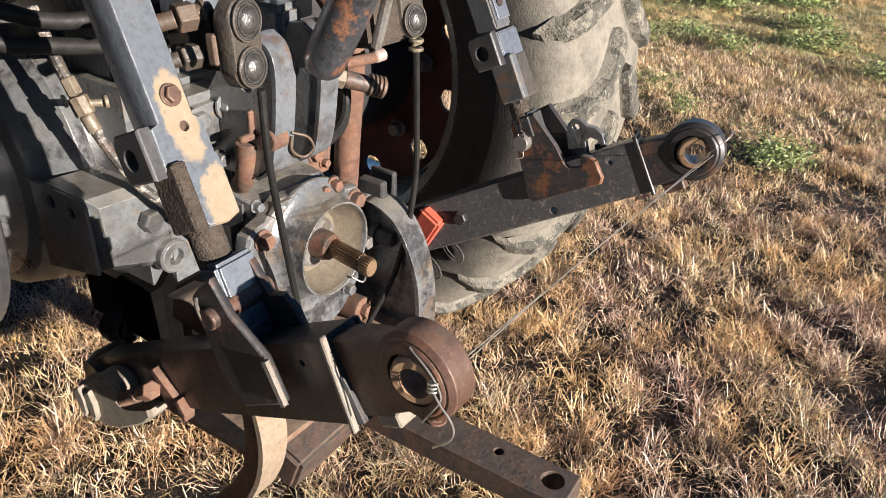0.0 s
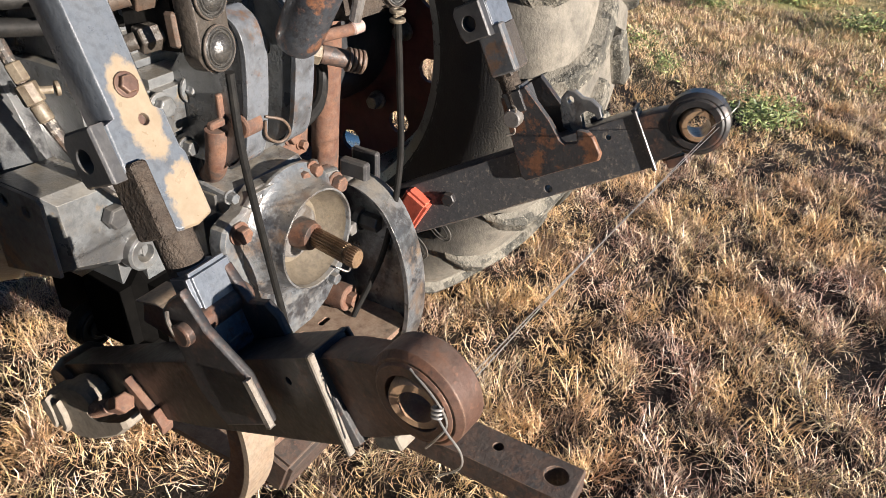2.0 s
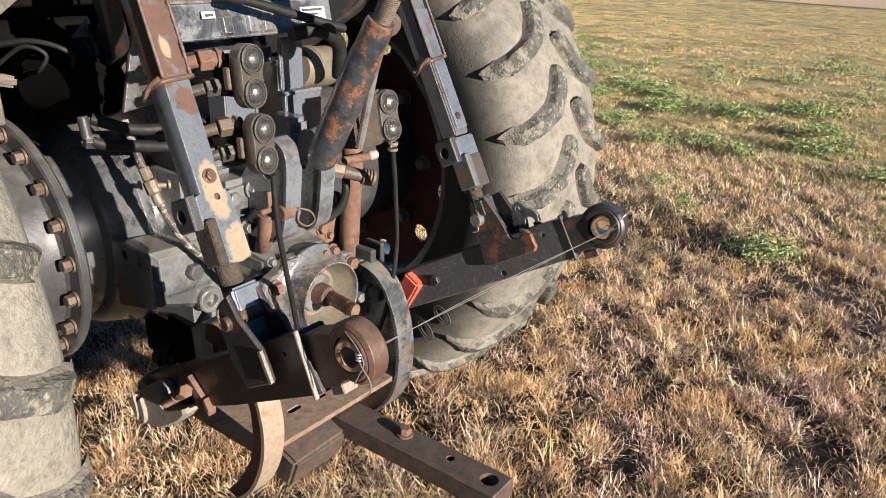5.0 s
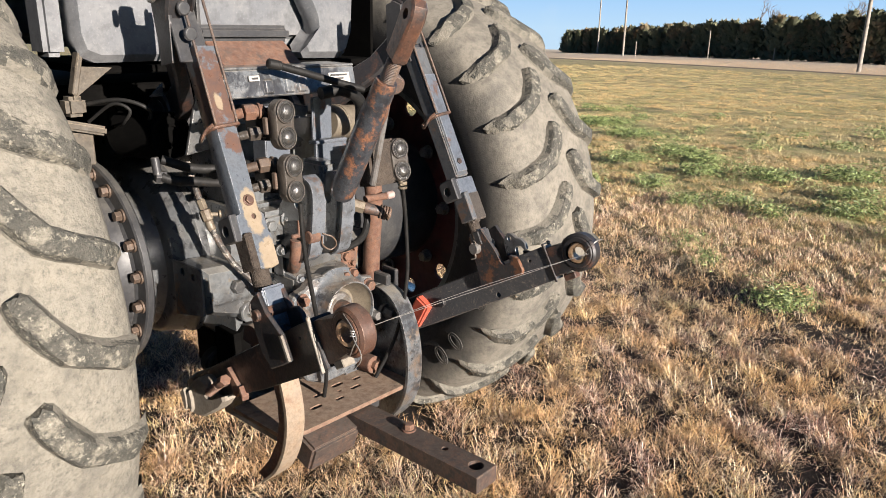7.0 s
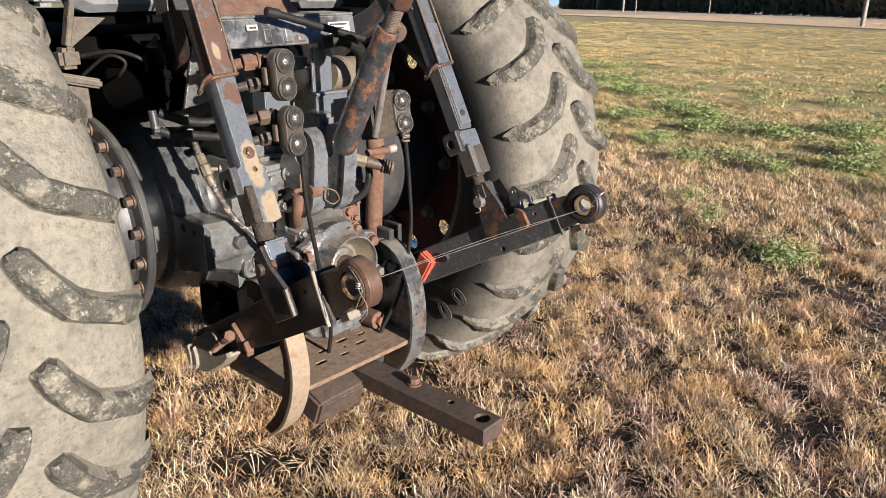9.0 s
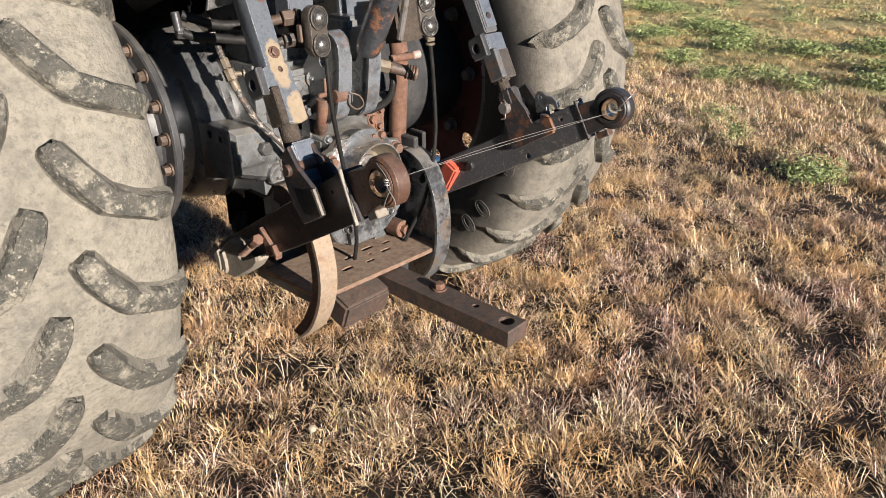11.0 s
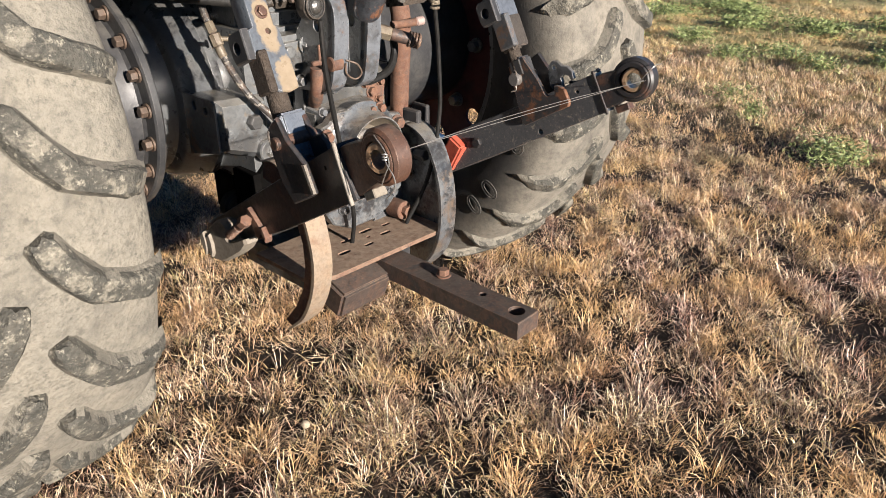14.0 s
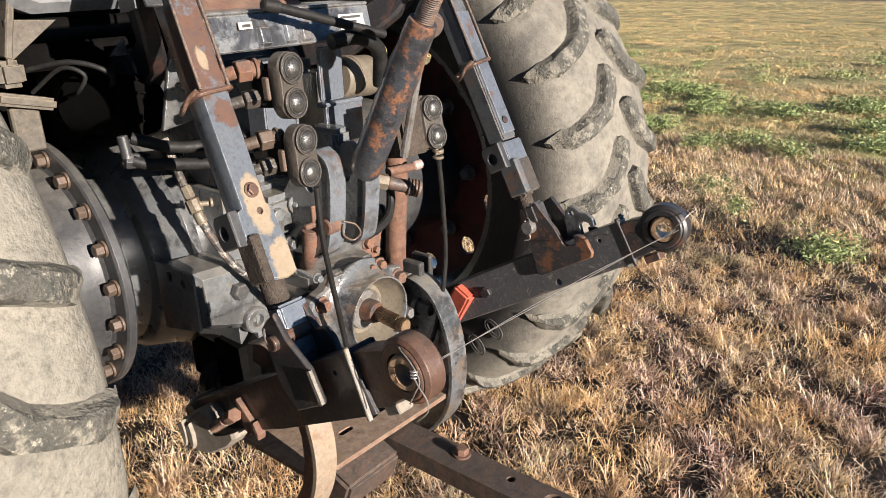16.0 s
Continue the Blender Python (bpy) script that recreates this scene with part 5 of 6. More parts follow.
bracket = group_part("top_link_bracket", tractor, "blue-grey top link bracket of bent plate")
for x, mt in ((-0.075, OILY_CAST), (0.03, OILY_CAST)):
    bm = B()
    pts = [(-0.45, 0.87), (-0.545, 0.875), (-0.575, 0.9), (-0.59, 0.96), (-0.6, 1.06), (-0.59, 1.1), (-0.56, 1.12), (-0.52, 1.11), (-0.47, 1.04), (-0.44, 1.0)]
    plate(bm, pts, [circle(-0.54, 1.04, 0.016, 14)], YZ(x - 0.008), 0.016, 0.003)
    part("bracket_plate", bm, mt, bracket)
    bm = B()
    path = smooth_path([Vector((x + 0.012, y - 0.003, z)) for y, z in pts[1:7]], 5)
    prev = None
    for p in path:
        row = [bm.verts.new(p + Vector((dx, dy, 0))) for dx, dy in ((-0.022, 0.004), (-0.022, -0.005), (0.022, -0.005), (0.022, 0.004))]
        if prev:
            for k in range(4):
                bm.faces.new((prev[k], prev[(k + 1) % 4], row[(k + 1) % 4], row[k]))
        else:
            bm.faces.new(row)
        prev = row
    bm.faces.new(prev[::-1])
    part("bracket_lip", bm, WORN_LIP, bracket)
bm = B()
rod(bm, (-0.09, -0.585, 0.955), (-0.055, -0.585, 0.955), 0.018, n=18, bev=0.003)
part("bracket_pin", bm, RUST, bracket)
bm = B()
sweep(bm, [(-0.05, -0.6, 0.962), (-0.025, -0.612, 0.95), (-0.01, -0.61, 0.925), (-0.025, -0.602, 0.912), (-0.05, -0.6, 0.93), (-0.05, -0.6, 0.955)], 0.0024, 8)
part("pin_ring", bm, BOLT, bracket)

# hydraulic couplers
CAPSULE = slot(0, 0, 0.031, 0.03, 10)


def coupler_block(x, y, z, lean, side):
    unit = group_part("hydraulic_coupler", tractor, "paired hydraulic couplers with round dust caps")
    turn = Matrix.Translation((x, y, z)) @ Matrix.Rotation(radians(lean), 4, "X") @ Matrix.Rotation(radians(6 * side), 4, "Z")
    face = turn @ Matrix(((0, 1, 0, 0), (0, 0, -1, 0), (1, 0, 0, 0), (0, 0, 0, 1)))
    bm = B()
    plate(bm, CAPSULE, [], face @ Matrix.Translation((0, 0, -0.03)), 0.03, 0.004)
    part("face_plate", bm, GRIME, unit)
    bm = B()
    tb = turn.to_3x3()
    box(bm, turn @ (Vector((0, 0.085, 0)) if side > 0 else Vector((-0.05, 0.05, 0.0))), (0.034, 0.1, 0.08) if side > 0 else (0.1, 0.09, 0.125), tb, 0.01, 2)
    part("valve_body", bm, CLAY if side < 0 else HOSE, unit)
    for dz in (0.031, -0.031):
        bm = B()
        c = turn @ Vector((0, 0, dz))
        n = -Vector(tb.col[1])
        revolve(bm, [(-0.002, 0.0265), (0.005, 0.0265), (0.007, 0.0248), (0.007, 0.0236), (0.004, 0.0226), (0.004, 0.0214), (0.007, 0.0205), (0.007, 0.019), (0.005, 0.018), (0.008, 0.0165), (0.0125, 0.012), (0.0145, 0.0065), (0.015, 0.0)], c, n, 28)
        part("dust_cap", bm, CAP, unit, "round dirty grey dust cap")
        bm = B()
        ring(bm, c + n * 0.004, n, 0.0285, 0.0262, 0.004, 30, 0.0008)
        part("cap_rim", bm, GRIME, unit)
    bm = B()
    box(bm, turn @ Vector((-0.046, 0.02, 0.0)), (0.008, 0.016, 0.042), tb, 0.003)
    part("side_lever", bm, BOLT, unit)
    return unit


coupler_block(-0.198, -0.655, 1.275, -4, 1)
coupler_block(-0.179, -0.655, 1.14, -4, 1)
coupler_block(0.182, -0.67, 1.145, -10, -1)
for x, z, r, mt in ((-0.247, 1.303, 0.021, RUST), (-0.236, 1.25, 0.018, GRIME), (-0.214, 1.17, 0.02, BOLT), (-0.214, 1.117, 0.018, GRIME)):
    bm = B()
    rod(bm, (x - 0.014, -0.575, z - 0.002), (x + 0.012, -0.583, z), r, n=6, bev=0.002)
    rod(bm, (x + 0.012, -0.583, z), (x + 0.034, -0.59, z + 0.002), r * 0.72, n=14, bev=0.001)
    ring(bm, (x + 0.022, -0.586, z + 0.001), (0.94, -0.3, 0.05), r * 0.92, r * 0.6, 0.006, 20, 0.001)
    rod(bm, (x - 0.014, -0.575, z - 0.002), (x - 0.035, -0.56, z - 0.008), r * 0.6, n=12, bev=0.001)
    part("hose_fitting", bm, mt, tractor, "rusty hexagonal hose fitting")

# pull cables of the couplers
for pts, mt in ((((-0.176, -0.67, 1.08), (-0.16, -0.66, 0.95), (-0.1, -0.63, 0.72), (-0.06, -0.61, 0.56), (-0.045, -0.58, 0.46)), HOSE), (((0.17, -0.69, 1.075), (0.2, -0.675, 0.95), (0.215, -0.665, 0.78), (0.195, -0.64, 0.6), (0.145, -0.6, 0.46)), HOSE)):
    bm = B()
    sweep(bm, pts, 0.006, 10)
    part("pull_cable", bm, mt, tractor, "long black pull cable with a worn sheath")
bm = B()
for z in (1.085, 1.07):
    ring(bm, (0.17, -0.69, z), (0, 0, 1), 0.013, 0.006, 0.006, 12, 0.001)
sweep(bm, [(0.155, -0.695, 1.08), (0.185, -0.69, 1.078)], 0.003, 6)
part("cable_tie", bm, BRASS, tractor)

# small coupler, knob and lines beside the top link bracket
lines = group_part("hydraulic_lines", tractor, "hydraulic lines with a small capped coupler")
bm = B()
cp, cq = Vector((0.17, -0.53, 0.985)), Vector((0.232, -0.58, 0.962))
rod(bm, cp, cq, 0.0165, n=18, bev=0.002)
for k in range(4):
    c = cp.lerp(cq, 0.62 + 0.1 * k)
    ring(bm, c, cq - cp, 0.0215, 0.014, 0.0055, 22, 0.001)
part("small_coupler", bm, BAR_RUST, lines)
bm = B()
rod(bm, (0.13, -0.5, 1.0), (0.17, -0.53, 0.985), 0.02, n=6, bev=0.002)
part("coupler_nut", bm, BRASS, lines)
bm = B()
rod(bm, (0.2, -0.5, 1.0), (0.27, -0.525, 1.003), 0.011, n=12, bev=0.001)
part("lever_stub", bm, RUST, lines)
bm = B()
rod(bm, (0.268, -0.524, 1.003), (0.296, -0.53, 1.006), 0.0125, n=14, bev=0.004)
part("knob", bm, PINK, lines, "small pale plastic knob")
bm = B()
sweep(bm, [(0.2, -0.5, 0.99), (0.21, -0.5, 0.93), (0.17, -0.52, 0.89), (0.1, -0.53, 0.875), (0.04, -0.53, 0.88)], 0.011, 10)
part("curved_line", bm, HOSE, lines)
bm = B()
sweep(bm, [(-0.25, -0.28, 1.14), (-0.252, -0.33, 1.05), (-0.243, -0.37, 0.965), (-0.22, -0.42, 0.88), (-0.17, -0.46, 0.81), (-0.12, -0.46, 0.74)], 0.009, 10)
part("braided_line", bm, BRAID, lines, "braided line wrapped in worn sleeve")
bm = B()
rod(bm, (-0.252, -0.335, 1.045), (-0.25, -0.348, 1.02), 0.012, n=6, bev=0.002)
rod(bm, (-0.25, -0.348, 1.018), (-0.247, -0.36, 0.99), 0.0155, n=8, bev=0.002)
rod(bm, (-0.247, -0.36, 0.99), (-0.243, -0.37, 0.965), 0.0115, n=14, bev=0.002)
rod(bm, (-0.25, -0.352, 1.008), (-0.222, -0.368, 1.005), 0.006, n=10)
ring(bm, (-0.217, -0.37, 1.006), (1, -0.4, 0), 0.011, 0.006, 0.006, 14, 0.001)
part("brass_fitting", bm, BRASS, lines, "dusty brass tee fitting")
for pts, r in ((((-0.36, -0.34, 1.125), (-0.33, -0.35, 1.112), (-0.28, -0.36, 1.104), (-0.2, -0.37, 1.09), (-0.1, -0.4, 1.085)), 0.0125), (((-0.345, -0.32, 1.165), (-0.315, -0.335, 1.152), (-0.28, -0.345, 1.138), (-0.22, -0.36, 1.13), (-0.1, -0.42, 1.14)), 0.0125), (((-0.45, -0.1, 1.29), (-0.38, -0.2, 1.31), (-0.32, -0.24, 1.28), (-0.3, -0.16, 1.22)), 0.0055), (((-0.43, -0.12, 1.25), (-0.4, -0.2, 1.3), (-0.37, -0.23, 1.285), (-0.375, -0.2, 1.25), (-0.35, -0.1, 1.23)), 0.0045), (((0.0, -0.55, 1.33), (0.07, -0.56, 1.335), (0.14, -0.55, 1.3), (0.17, -0.52, 1.22)), 0.017)):
    bm = B()
    sweep(bm, pts, r, 12)
    part("hose", bm, HOSE, lines)
bm = B()
rod(bm, (-0.372, -0.332, 1.125), (-0.345, -0.34, 1.122), 0.016, n=6, bev=0.002)
rod(bm, (-0.366, -0.335, 1.13), (-0.368, -0.33, 1.175), 0.011, n=12, bev=0.002)
part("hose_nut", bm, PAINT, lines)
bm = B()
rod(bm, (0.135, -0.41, 1.228), (0.26, -0.39, 1.22), 0.05, n=32, bev=0.006)
ring(bm, (0.185, -0.402, 1.225), (0.98, 0.16, -0.06), 0.0525, 0.049, 0.014, 32, 0.001)
part("cylinder", bm, DISH, tractor, "small round metal canister with a clamp")
# canister blackened past its own colour, for the shade it sits in
bm = B()
rod(bm, (-0.3, -0.05, 1.2), (-0.262, -0.225, 1.206), 0.066, n=40, bev=0.006)
ring(bm, (-0.261, -0.228, 1.206), (0.2, -0.98, 0), 0.067, 0.057, 0.012, 40, 0.003)
ring(bm, (-0.261, -0.228, 1.206), (0.2, -0.98, 0), 0.034, 0.028, 0.008, 32, 0.002)
part("filter", bm, SHADE_BLACK, tractor, "large black canister filter")
bm = B()
rod(bm, (-0.203, -0.248, 0.53), (-0.203, -0.285, 0.528), 0.042, n=28, bev=0.006)
ring(bm, (-0.205, -0.288, 0.528), (0, -1, 0), 0.036, 0.028, 0.008, 28, 0.002)
ring(bm, (-0.205, -0.29, 0.528), (0, -1, 0), 0.02, 0.013, 0.008, 24, 0.002)
part("mount_bush", bm, HOSE, tractor, "ringed rubber bush in a dark mount")
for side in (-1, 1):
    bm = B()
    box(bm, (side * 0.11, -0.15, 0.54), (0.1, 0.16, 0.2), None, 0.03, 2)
    # added black block fills the gap that only shade darkens
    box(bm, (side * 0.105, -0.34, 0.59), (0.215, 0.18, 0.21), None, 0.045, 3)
    part("mount_and_filler", bm, SHADE_BLACK, tractor, "lower link mount with an added black filler for shade")

# cross beam with labels
beam = group_part("cross_beam", tractor, "grey steel cross beam with worn labels")
tilt = Matrix.Rotation(radians(-12), 3, "X")
bm = B()
box(bm, (-0.05, -0.5, 1.36), (0.43, 0.012, 0.07), tilt, 0.003)
part("beam", bm, CASTING, beam)
bm = B()
box(bm, (-0.05, -0.44, 1.398), (0.43, 0.12, 0.008), None, 0.003)
part("beam_top", bm, CASTING, beam)
for x in (-0.135, -0.07, -0.03):
    bm = B()
    box(bm, (x, -0.508, 1.352), (0.03, 0.012, 0.04), tilt, 0.005)
    part("beam_lug", bm, CASTING, beam)
for c, s in (((-0.179, -0.5095, 1.374), (0.032, 0.003, 0.014)), ((0.105, -0.507, 1.362), (0.075, 0.003, 0.034))):
    bm = B()
    box(bm, c, s, tilt, 0.0005)
    part("label", bm, WHITE, beam, "small white worn sticker")
for k in range(4):
    bm = B()
    if k < 3:
        box(bm, (0.1 - 0.004 * k, -0.5105 + 0.002 * k, 1.373 - 0.01 * k), (0.056 - 0.012 * k, 0.003, 0.004), tilt)
    else:
        box(bm, (-0.179, -0.5125, 1.374), (0.018, 0.003, 0.005), tilt)
    part("print_bar", bm, PAINT, beam)
bm = B()
rod(bm, (-0.166, -0.55, 1.413), (-0.13, -0.557, 1.405), 0.0125, n=14, bev=0.003)
rod(bm, (-0.135, -0.556, 1.406), (0.11, -0.6, 1.338), 0.0095, n=12, bev=0.002)
part("release_lever", bm, HOSE, beam, "black release lever")
bm = B()
box(bm, (-0.08, -0.38, 1.425), (0.25, 0.11, 0.01), Matrix.Rotation(radians(36), 3, "X"), 0.003)
part("rusty_shelf", bm, RUST, beam, "rust-covered step plate")
bm = B()
box(bm, (-0.07, -0.3, 1.478), (0.3, 0.07, 0.045), None, 0.014, 3)
part("shelf_roll", bm, PAINT, beam)

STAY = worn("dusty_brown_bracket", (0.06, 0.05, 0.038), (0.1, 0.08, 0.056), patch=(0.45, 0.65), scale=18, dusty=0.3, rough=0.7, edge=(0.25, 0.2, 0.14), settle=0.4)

# tank and brackets above the axle
tank = group_part("fuel_tank", tractor, "grey moulded plastic tank under the cab")
bm = B()
box(bm, (0.0, 0.2, 1.85), (0.98, 0.7, 0.82), None, 0.03, 3)
part("tank_shell", bm, TANK, tank)
for pts in ([(-0.49, 2.25), (-0.488, 1.46), (-0.475, 1.42), (-0.44, 1.405), (-0.2, 1.405), (-0.17, 1.42), (-0.155, 1.46), (-0.15, 2.25)], [(0.2, 2.25), (0.215, 1.58), (0.255, 1.51), (0.262, 1.475), (0.205, 1.42), (0.215, 1.402), (0.36, 1.4), (0.385, 1.415), (0.41, 1.47), (0.44, 2.25)]):
    bm = B()
    plate(bm, pts, [], XZ(-0.15), 0.085, 0.022)
    part("tank_bulge", bm, TANK, tank, "paler moulded bulge of the tank")
# tray in near black, its colour standing for the shade below the tank
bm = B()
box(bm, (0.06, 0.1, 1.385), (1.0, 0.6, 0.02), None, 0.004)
part("tank_tray", bm, SHADE_BLACK, tank)
bm = B()
box(bm, (-0.425, -0.2, 1.62), (0.014, 0.03, 0.6), Matrix.Rotation(radians(13.8), 3, "Y"), 0.003)
part("guard_stay", bm, STAY, tank, "dusty flat guard stay")
bm = B()
box(bm, (-0.525, -0.16, 1.83), (0.05, 0.09, 0.82), None, 0.012, 2)
part("cab_post", bm, TANK, tank, "grey upright post beside the tank")
bm = B()
plate(bm, [(-0.5, 1.318), (-0.488, 1.398), (-0.396, 1.392)], [], XZ(-0.2), 0.012, 0.001)
part("stay_gusset", bm, STAY, tank)
bm = B()
box(bm, (-0.475, -0.18, 1.245), (0.11, 0.05, 0.024), Matrix.Rotation(radians(14), 3, "Y"), 0.006, 2)
part("stay_foot", bm, STAY, tank, "dusty tan foot of the stay")
bm = B()
box(bm, (-0.475, -0.17, 1.19), (0.055, 0.02, 0.09), None, 0.004)
part("stay_leg", bm, STAY, tank)
bm = B()
box(bm, (-0.495, -0.19, 1.3), (0.05, 0.05, 0.05), None, 0.01, 2)
part("stay_end", bm, STAY, tank)
bm = B()
plate(bm, [(-0.278, 1.168), (-0.205, 1.178), (-0.194, 1.198), (-0.206, 1.235), (-0.192, 1.352), (-0.21, 1.372), (-0.24, 1.315)], [], XZ(-0.32), 0.012, 0.002)
part("filter_bracket", bm, DARK_CAST, tank)
bm = B()
plate(bm, [(-0.325, 1.318), (-0.29, 1.318), (-0.288, 1.352)], [], XZ(-0.25), 0.008)
part("tray_tab", bm, CASTING, tank)

# unseen black panels, added to shut light out above the axle
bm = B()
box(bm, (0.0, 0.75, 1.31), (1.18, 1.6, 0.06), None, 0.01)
part("top_light_stop", bm, SHADE_BLACK, tractor, "added black panel that keeps light out from above")
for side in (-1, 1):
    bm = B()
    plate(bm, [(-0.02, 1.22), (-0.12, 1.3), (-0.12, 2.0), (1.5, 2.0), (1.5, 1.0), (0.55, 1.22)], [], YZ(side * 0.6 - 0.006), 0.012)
    part("side_light_stop", bm, SHADE_BLACK, tractor, "added black side panel that keeps light out")

# another added panel, it stops light leaking in from ahead
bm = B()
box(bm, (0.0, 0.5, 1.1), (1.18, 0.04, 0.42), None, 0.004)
part("front_light_stop", bm, SHADE_BLACK, tractor, "added black panel that stops light from the front")

# baling wire tied between the two link balls
wire = tagged(new("tie_wire"), "thin galvanised wire tied between the two link balls", "wire")
for dz, dx in ((0.0, 0.0), (0.012, 0.006)):
    bm = B()
    a, b = Vector((-0.403, -1.112, 0.936)), Vector((0.4, -1.165, 0.93))
    pts = []
    for k in range(9):
        u = k / 8
        p = a.lerp(b, u)
        p.z += dz * math.sin(math.pi * u) * (1 - 0.4 * u)
        p.y -= dx
        pts.append(p)
    sweep(bm, pts, 0.00065, 6, 3)
    part("strand", bm, WIRE, wire)
bm = B()
c = Vector((-0.386, -1.11, 0.934))
sweep(bm, [c + Vector(p) for p in ((-0.015, 0.03, 0.03), (-0.02, 0.0, 0.012), (-0.02, -0.012, -0.01), (-0.022, -0.004, -0.03), (-0.018, 0.01, -0.055))], 0.0011, 6, 4)
sweep(bm, [c + Vector(p) for p in ((-0.02, 0.002, 0.0), (-0.026, -0.014, -0.012), (-0.026, -0.03, -0.03), (-0.026, -0.03, -0.05), (-0.024, -0.008, -0.075))], 0.0011, 6, 4)
for k in range(3):
    ring(bm, c + Vector((-0.02, -0.002, 0.004 - 0.005 * k)), (0.3, 0.2, 1), 0.006, 0.0038, 0.0025, 12, 0.0006)
part("knot", bm, WIRE, wire)
bm = B()
c = Vector((0.385, -1.16, 0.93))
sweep(bm, [c + Vector(p) for p in ((0.0, 0.0, 0.0), (-0.005, -0.02, 0.025), (0.01, -0.03, 0.04), (0.05, -0.025, 0.035))], 0.001, 6, 4)
part("wire_end", bm, WIRE, wire)


# ---- grass ----
def grass_material(name, greenish, reddish=(0.46, 0.6), calm=0.0, withered=0.8, golden=0.62, tone=(0.5, 0.43, 0.22)):
    m = bpy.data.materials.new(name)
    m.use_nodes = True
    nt = m.node_tree
    bsdf = nt.nodes["Principled BSDF"]
    geo = nt.nodes.new("ShaderNodeNewGeometry")
    ramp = nt.nodes.new("ShaderNodeValToRGB")
    stops = ((0.0, (0.035, 0.022, 0.018)), (0.2, (0.12, 0.07, 0.05)), (0.34, (0.42, 0.26, 0.16)), (0.5, (0.86, 0.61, 0.37)), (0.72, (0.98, 0.87, 0.67)), (0.9, (0.88, 0.66, 0.33)), (1.0, (0.42, 0.41, 0.18)))
    while len(ramp.color_ramp.elements) < len(stops):
        ramp.color_ramp.elements.new(0.5)
    for e, (p, c) in zip(ramp.color_ramp.elements, stops):
        e.position, e.color = p, (*c, 1)
    nt.links.new(geo.outputs["Random Per Island"], ramp.inputs[0])
    tc = nt.nodes.new("ShaderNodeTexCoord").outputs["Object"]
    patch = ramp_of(nt, noise_of(nt, 0.55, 5, 0.7, tc), *greenish)
    lush = node(nt, "ShaderNodeMath")
    lush.operation = "MULTIPLY"
    nt.links.new(patch, lush.inputs[0])
    nt.links.new(ramp_of(nt, geo.outputs["Random Per Island"], 0.1, 0.9), lush.inputs[1])
    red = nt.nodes.new("ShaderNodeValToRGB")
    tones = ((0.0, (0.05, 0.028, 0.026)), (0.3, (0.22, 0.115, 0.09)), (0.55, (0.62, 0.37, 0.27)), (0.78, (0.92, 0.7, 0.55)), (1.0, (0.92, 0.82, 0.7)))
    while len(red.color_ramp.elements) < len(tones):
        red.color_ramp.elements.new(0.5)
    for e, (p, c) in zip(red.color_ramp.elements, tones):
        e.position, e.color = p, (*c, 1)
    nt.links.new(geo.outputs["Random Per Island"], red.inputs[0])
    colour = mix_of(nt, ramp_of(nt, noise_of(nt, 2.3, 5, 0.75, tc), *reddish), ramp.outputs[0], red.outputs[0])
    colour = mix_of(nt, calm, colour, tone)
    colour = mix_of(nt, lush.outputs[0], colour, (0.27, 0.29, 0.13))
    sap = node(nt, "ShaderNodeMath")
    sap.operation = "MULTIPLY"
    nt.links.new(ramp_of(nt, noise_of(nt, 2.9, 5, 0.7, tc), 0.46, 0.6), sap.inputs[0])
    sap.inputs[1].default_value = golden
    colour = mix_of(nt, sap.outputs[0], colour, (0.86, 0.56, 0.25))
    # brown dead patches
    dead = node(nt, "ShaderNodeMath")
    dead.operation = "MULTIPLY"
    nt.links.new(ramp_of(nt, noise_of(nt, 6.5, 4, 0.7, tc), 0.52, 0.64), dead.inputs[0])
    dead.inputs[1].default_value = withered * (1 - calm)
    colour = mix_of(nt, dead.outputs[0], colour, (0.1, 0.058, 0.046))
    nt.links.new(colour, bsdf.inputs["Base Color"])
    bsdf.inputs["Roughness"].default_value = 0.4
    trans = nt.nodes.new("ShaderNodeBsdfTranslucent")
    nt.links.new(colour, trans.inputs[0])
    mix = nt.nodes.new("ShaderNodeMixShader")
    mix.inputs[0].default_value = 0.06
    nt.links.new(bsdf.outputs[0], mix.inputs[1])
    nt.links.new(trans.outputs[0], mix.inputs[2])
    nt.links.new(mix.outputs[0], nt.nodes["Material Output"].inputs[0])
    return m


def far_drop(x, y):
    d = np.maximum(0, np.hypot(x, y) - 6.0)
    return -0.028 * d * d / (d + 4.0)


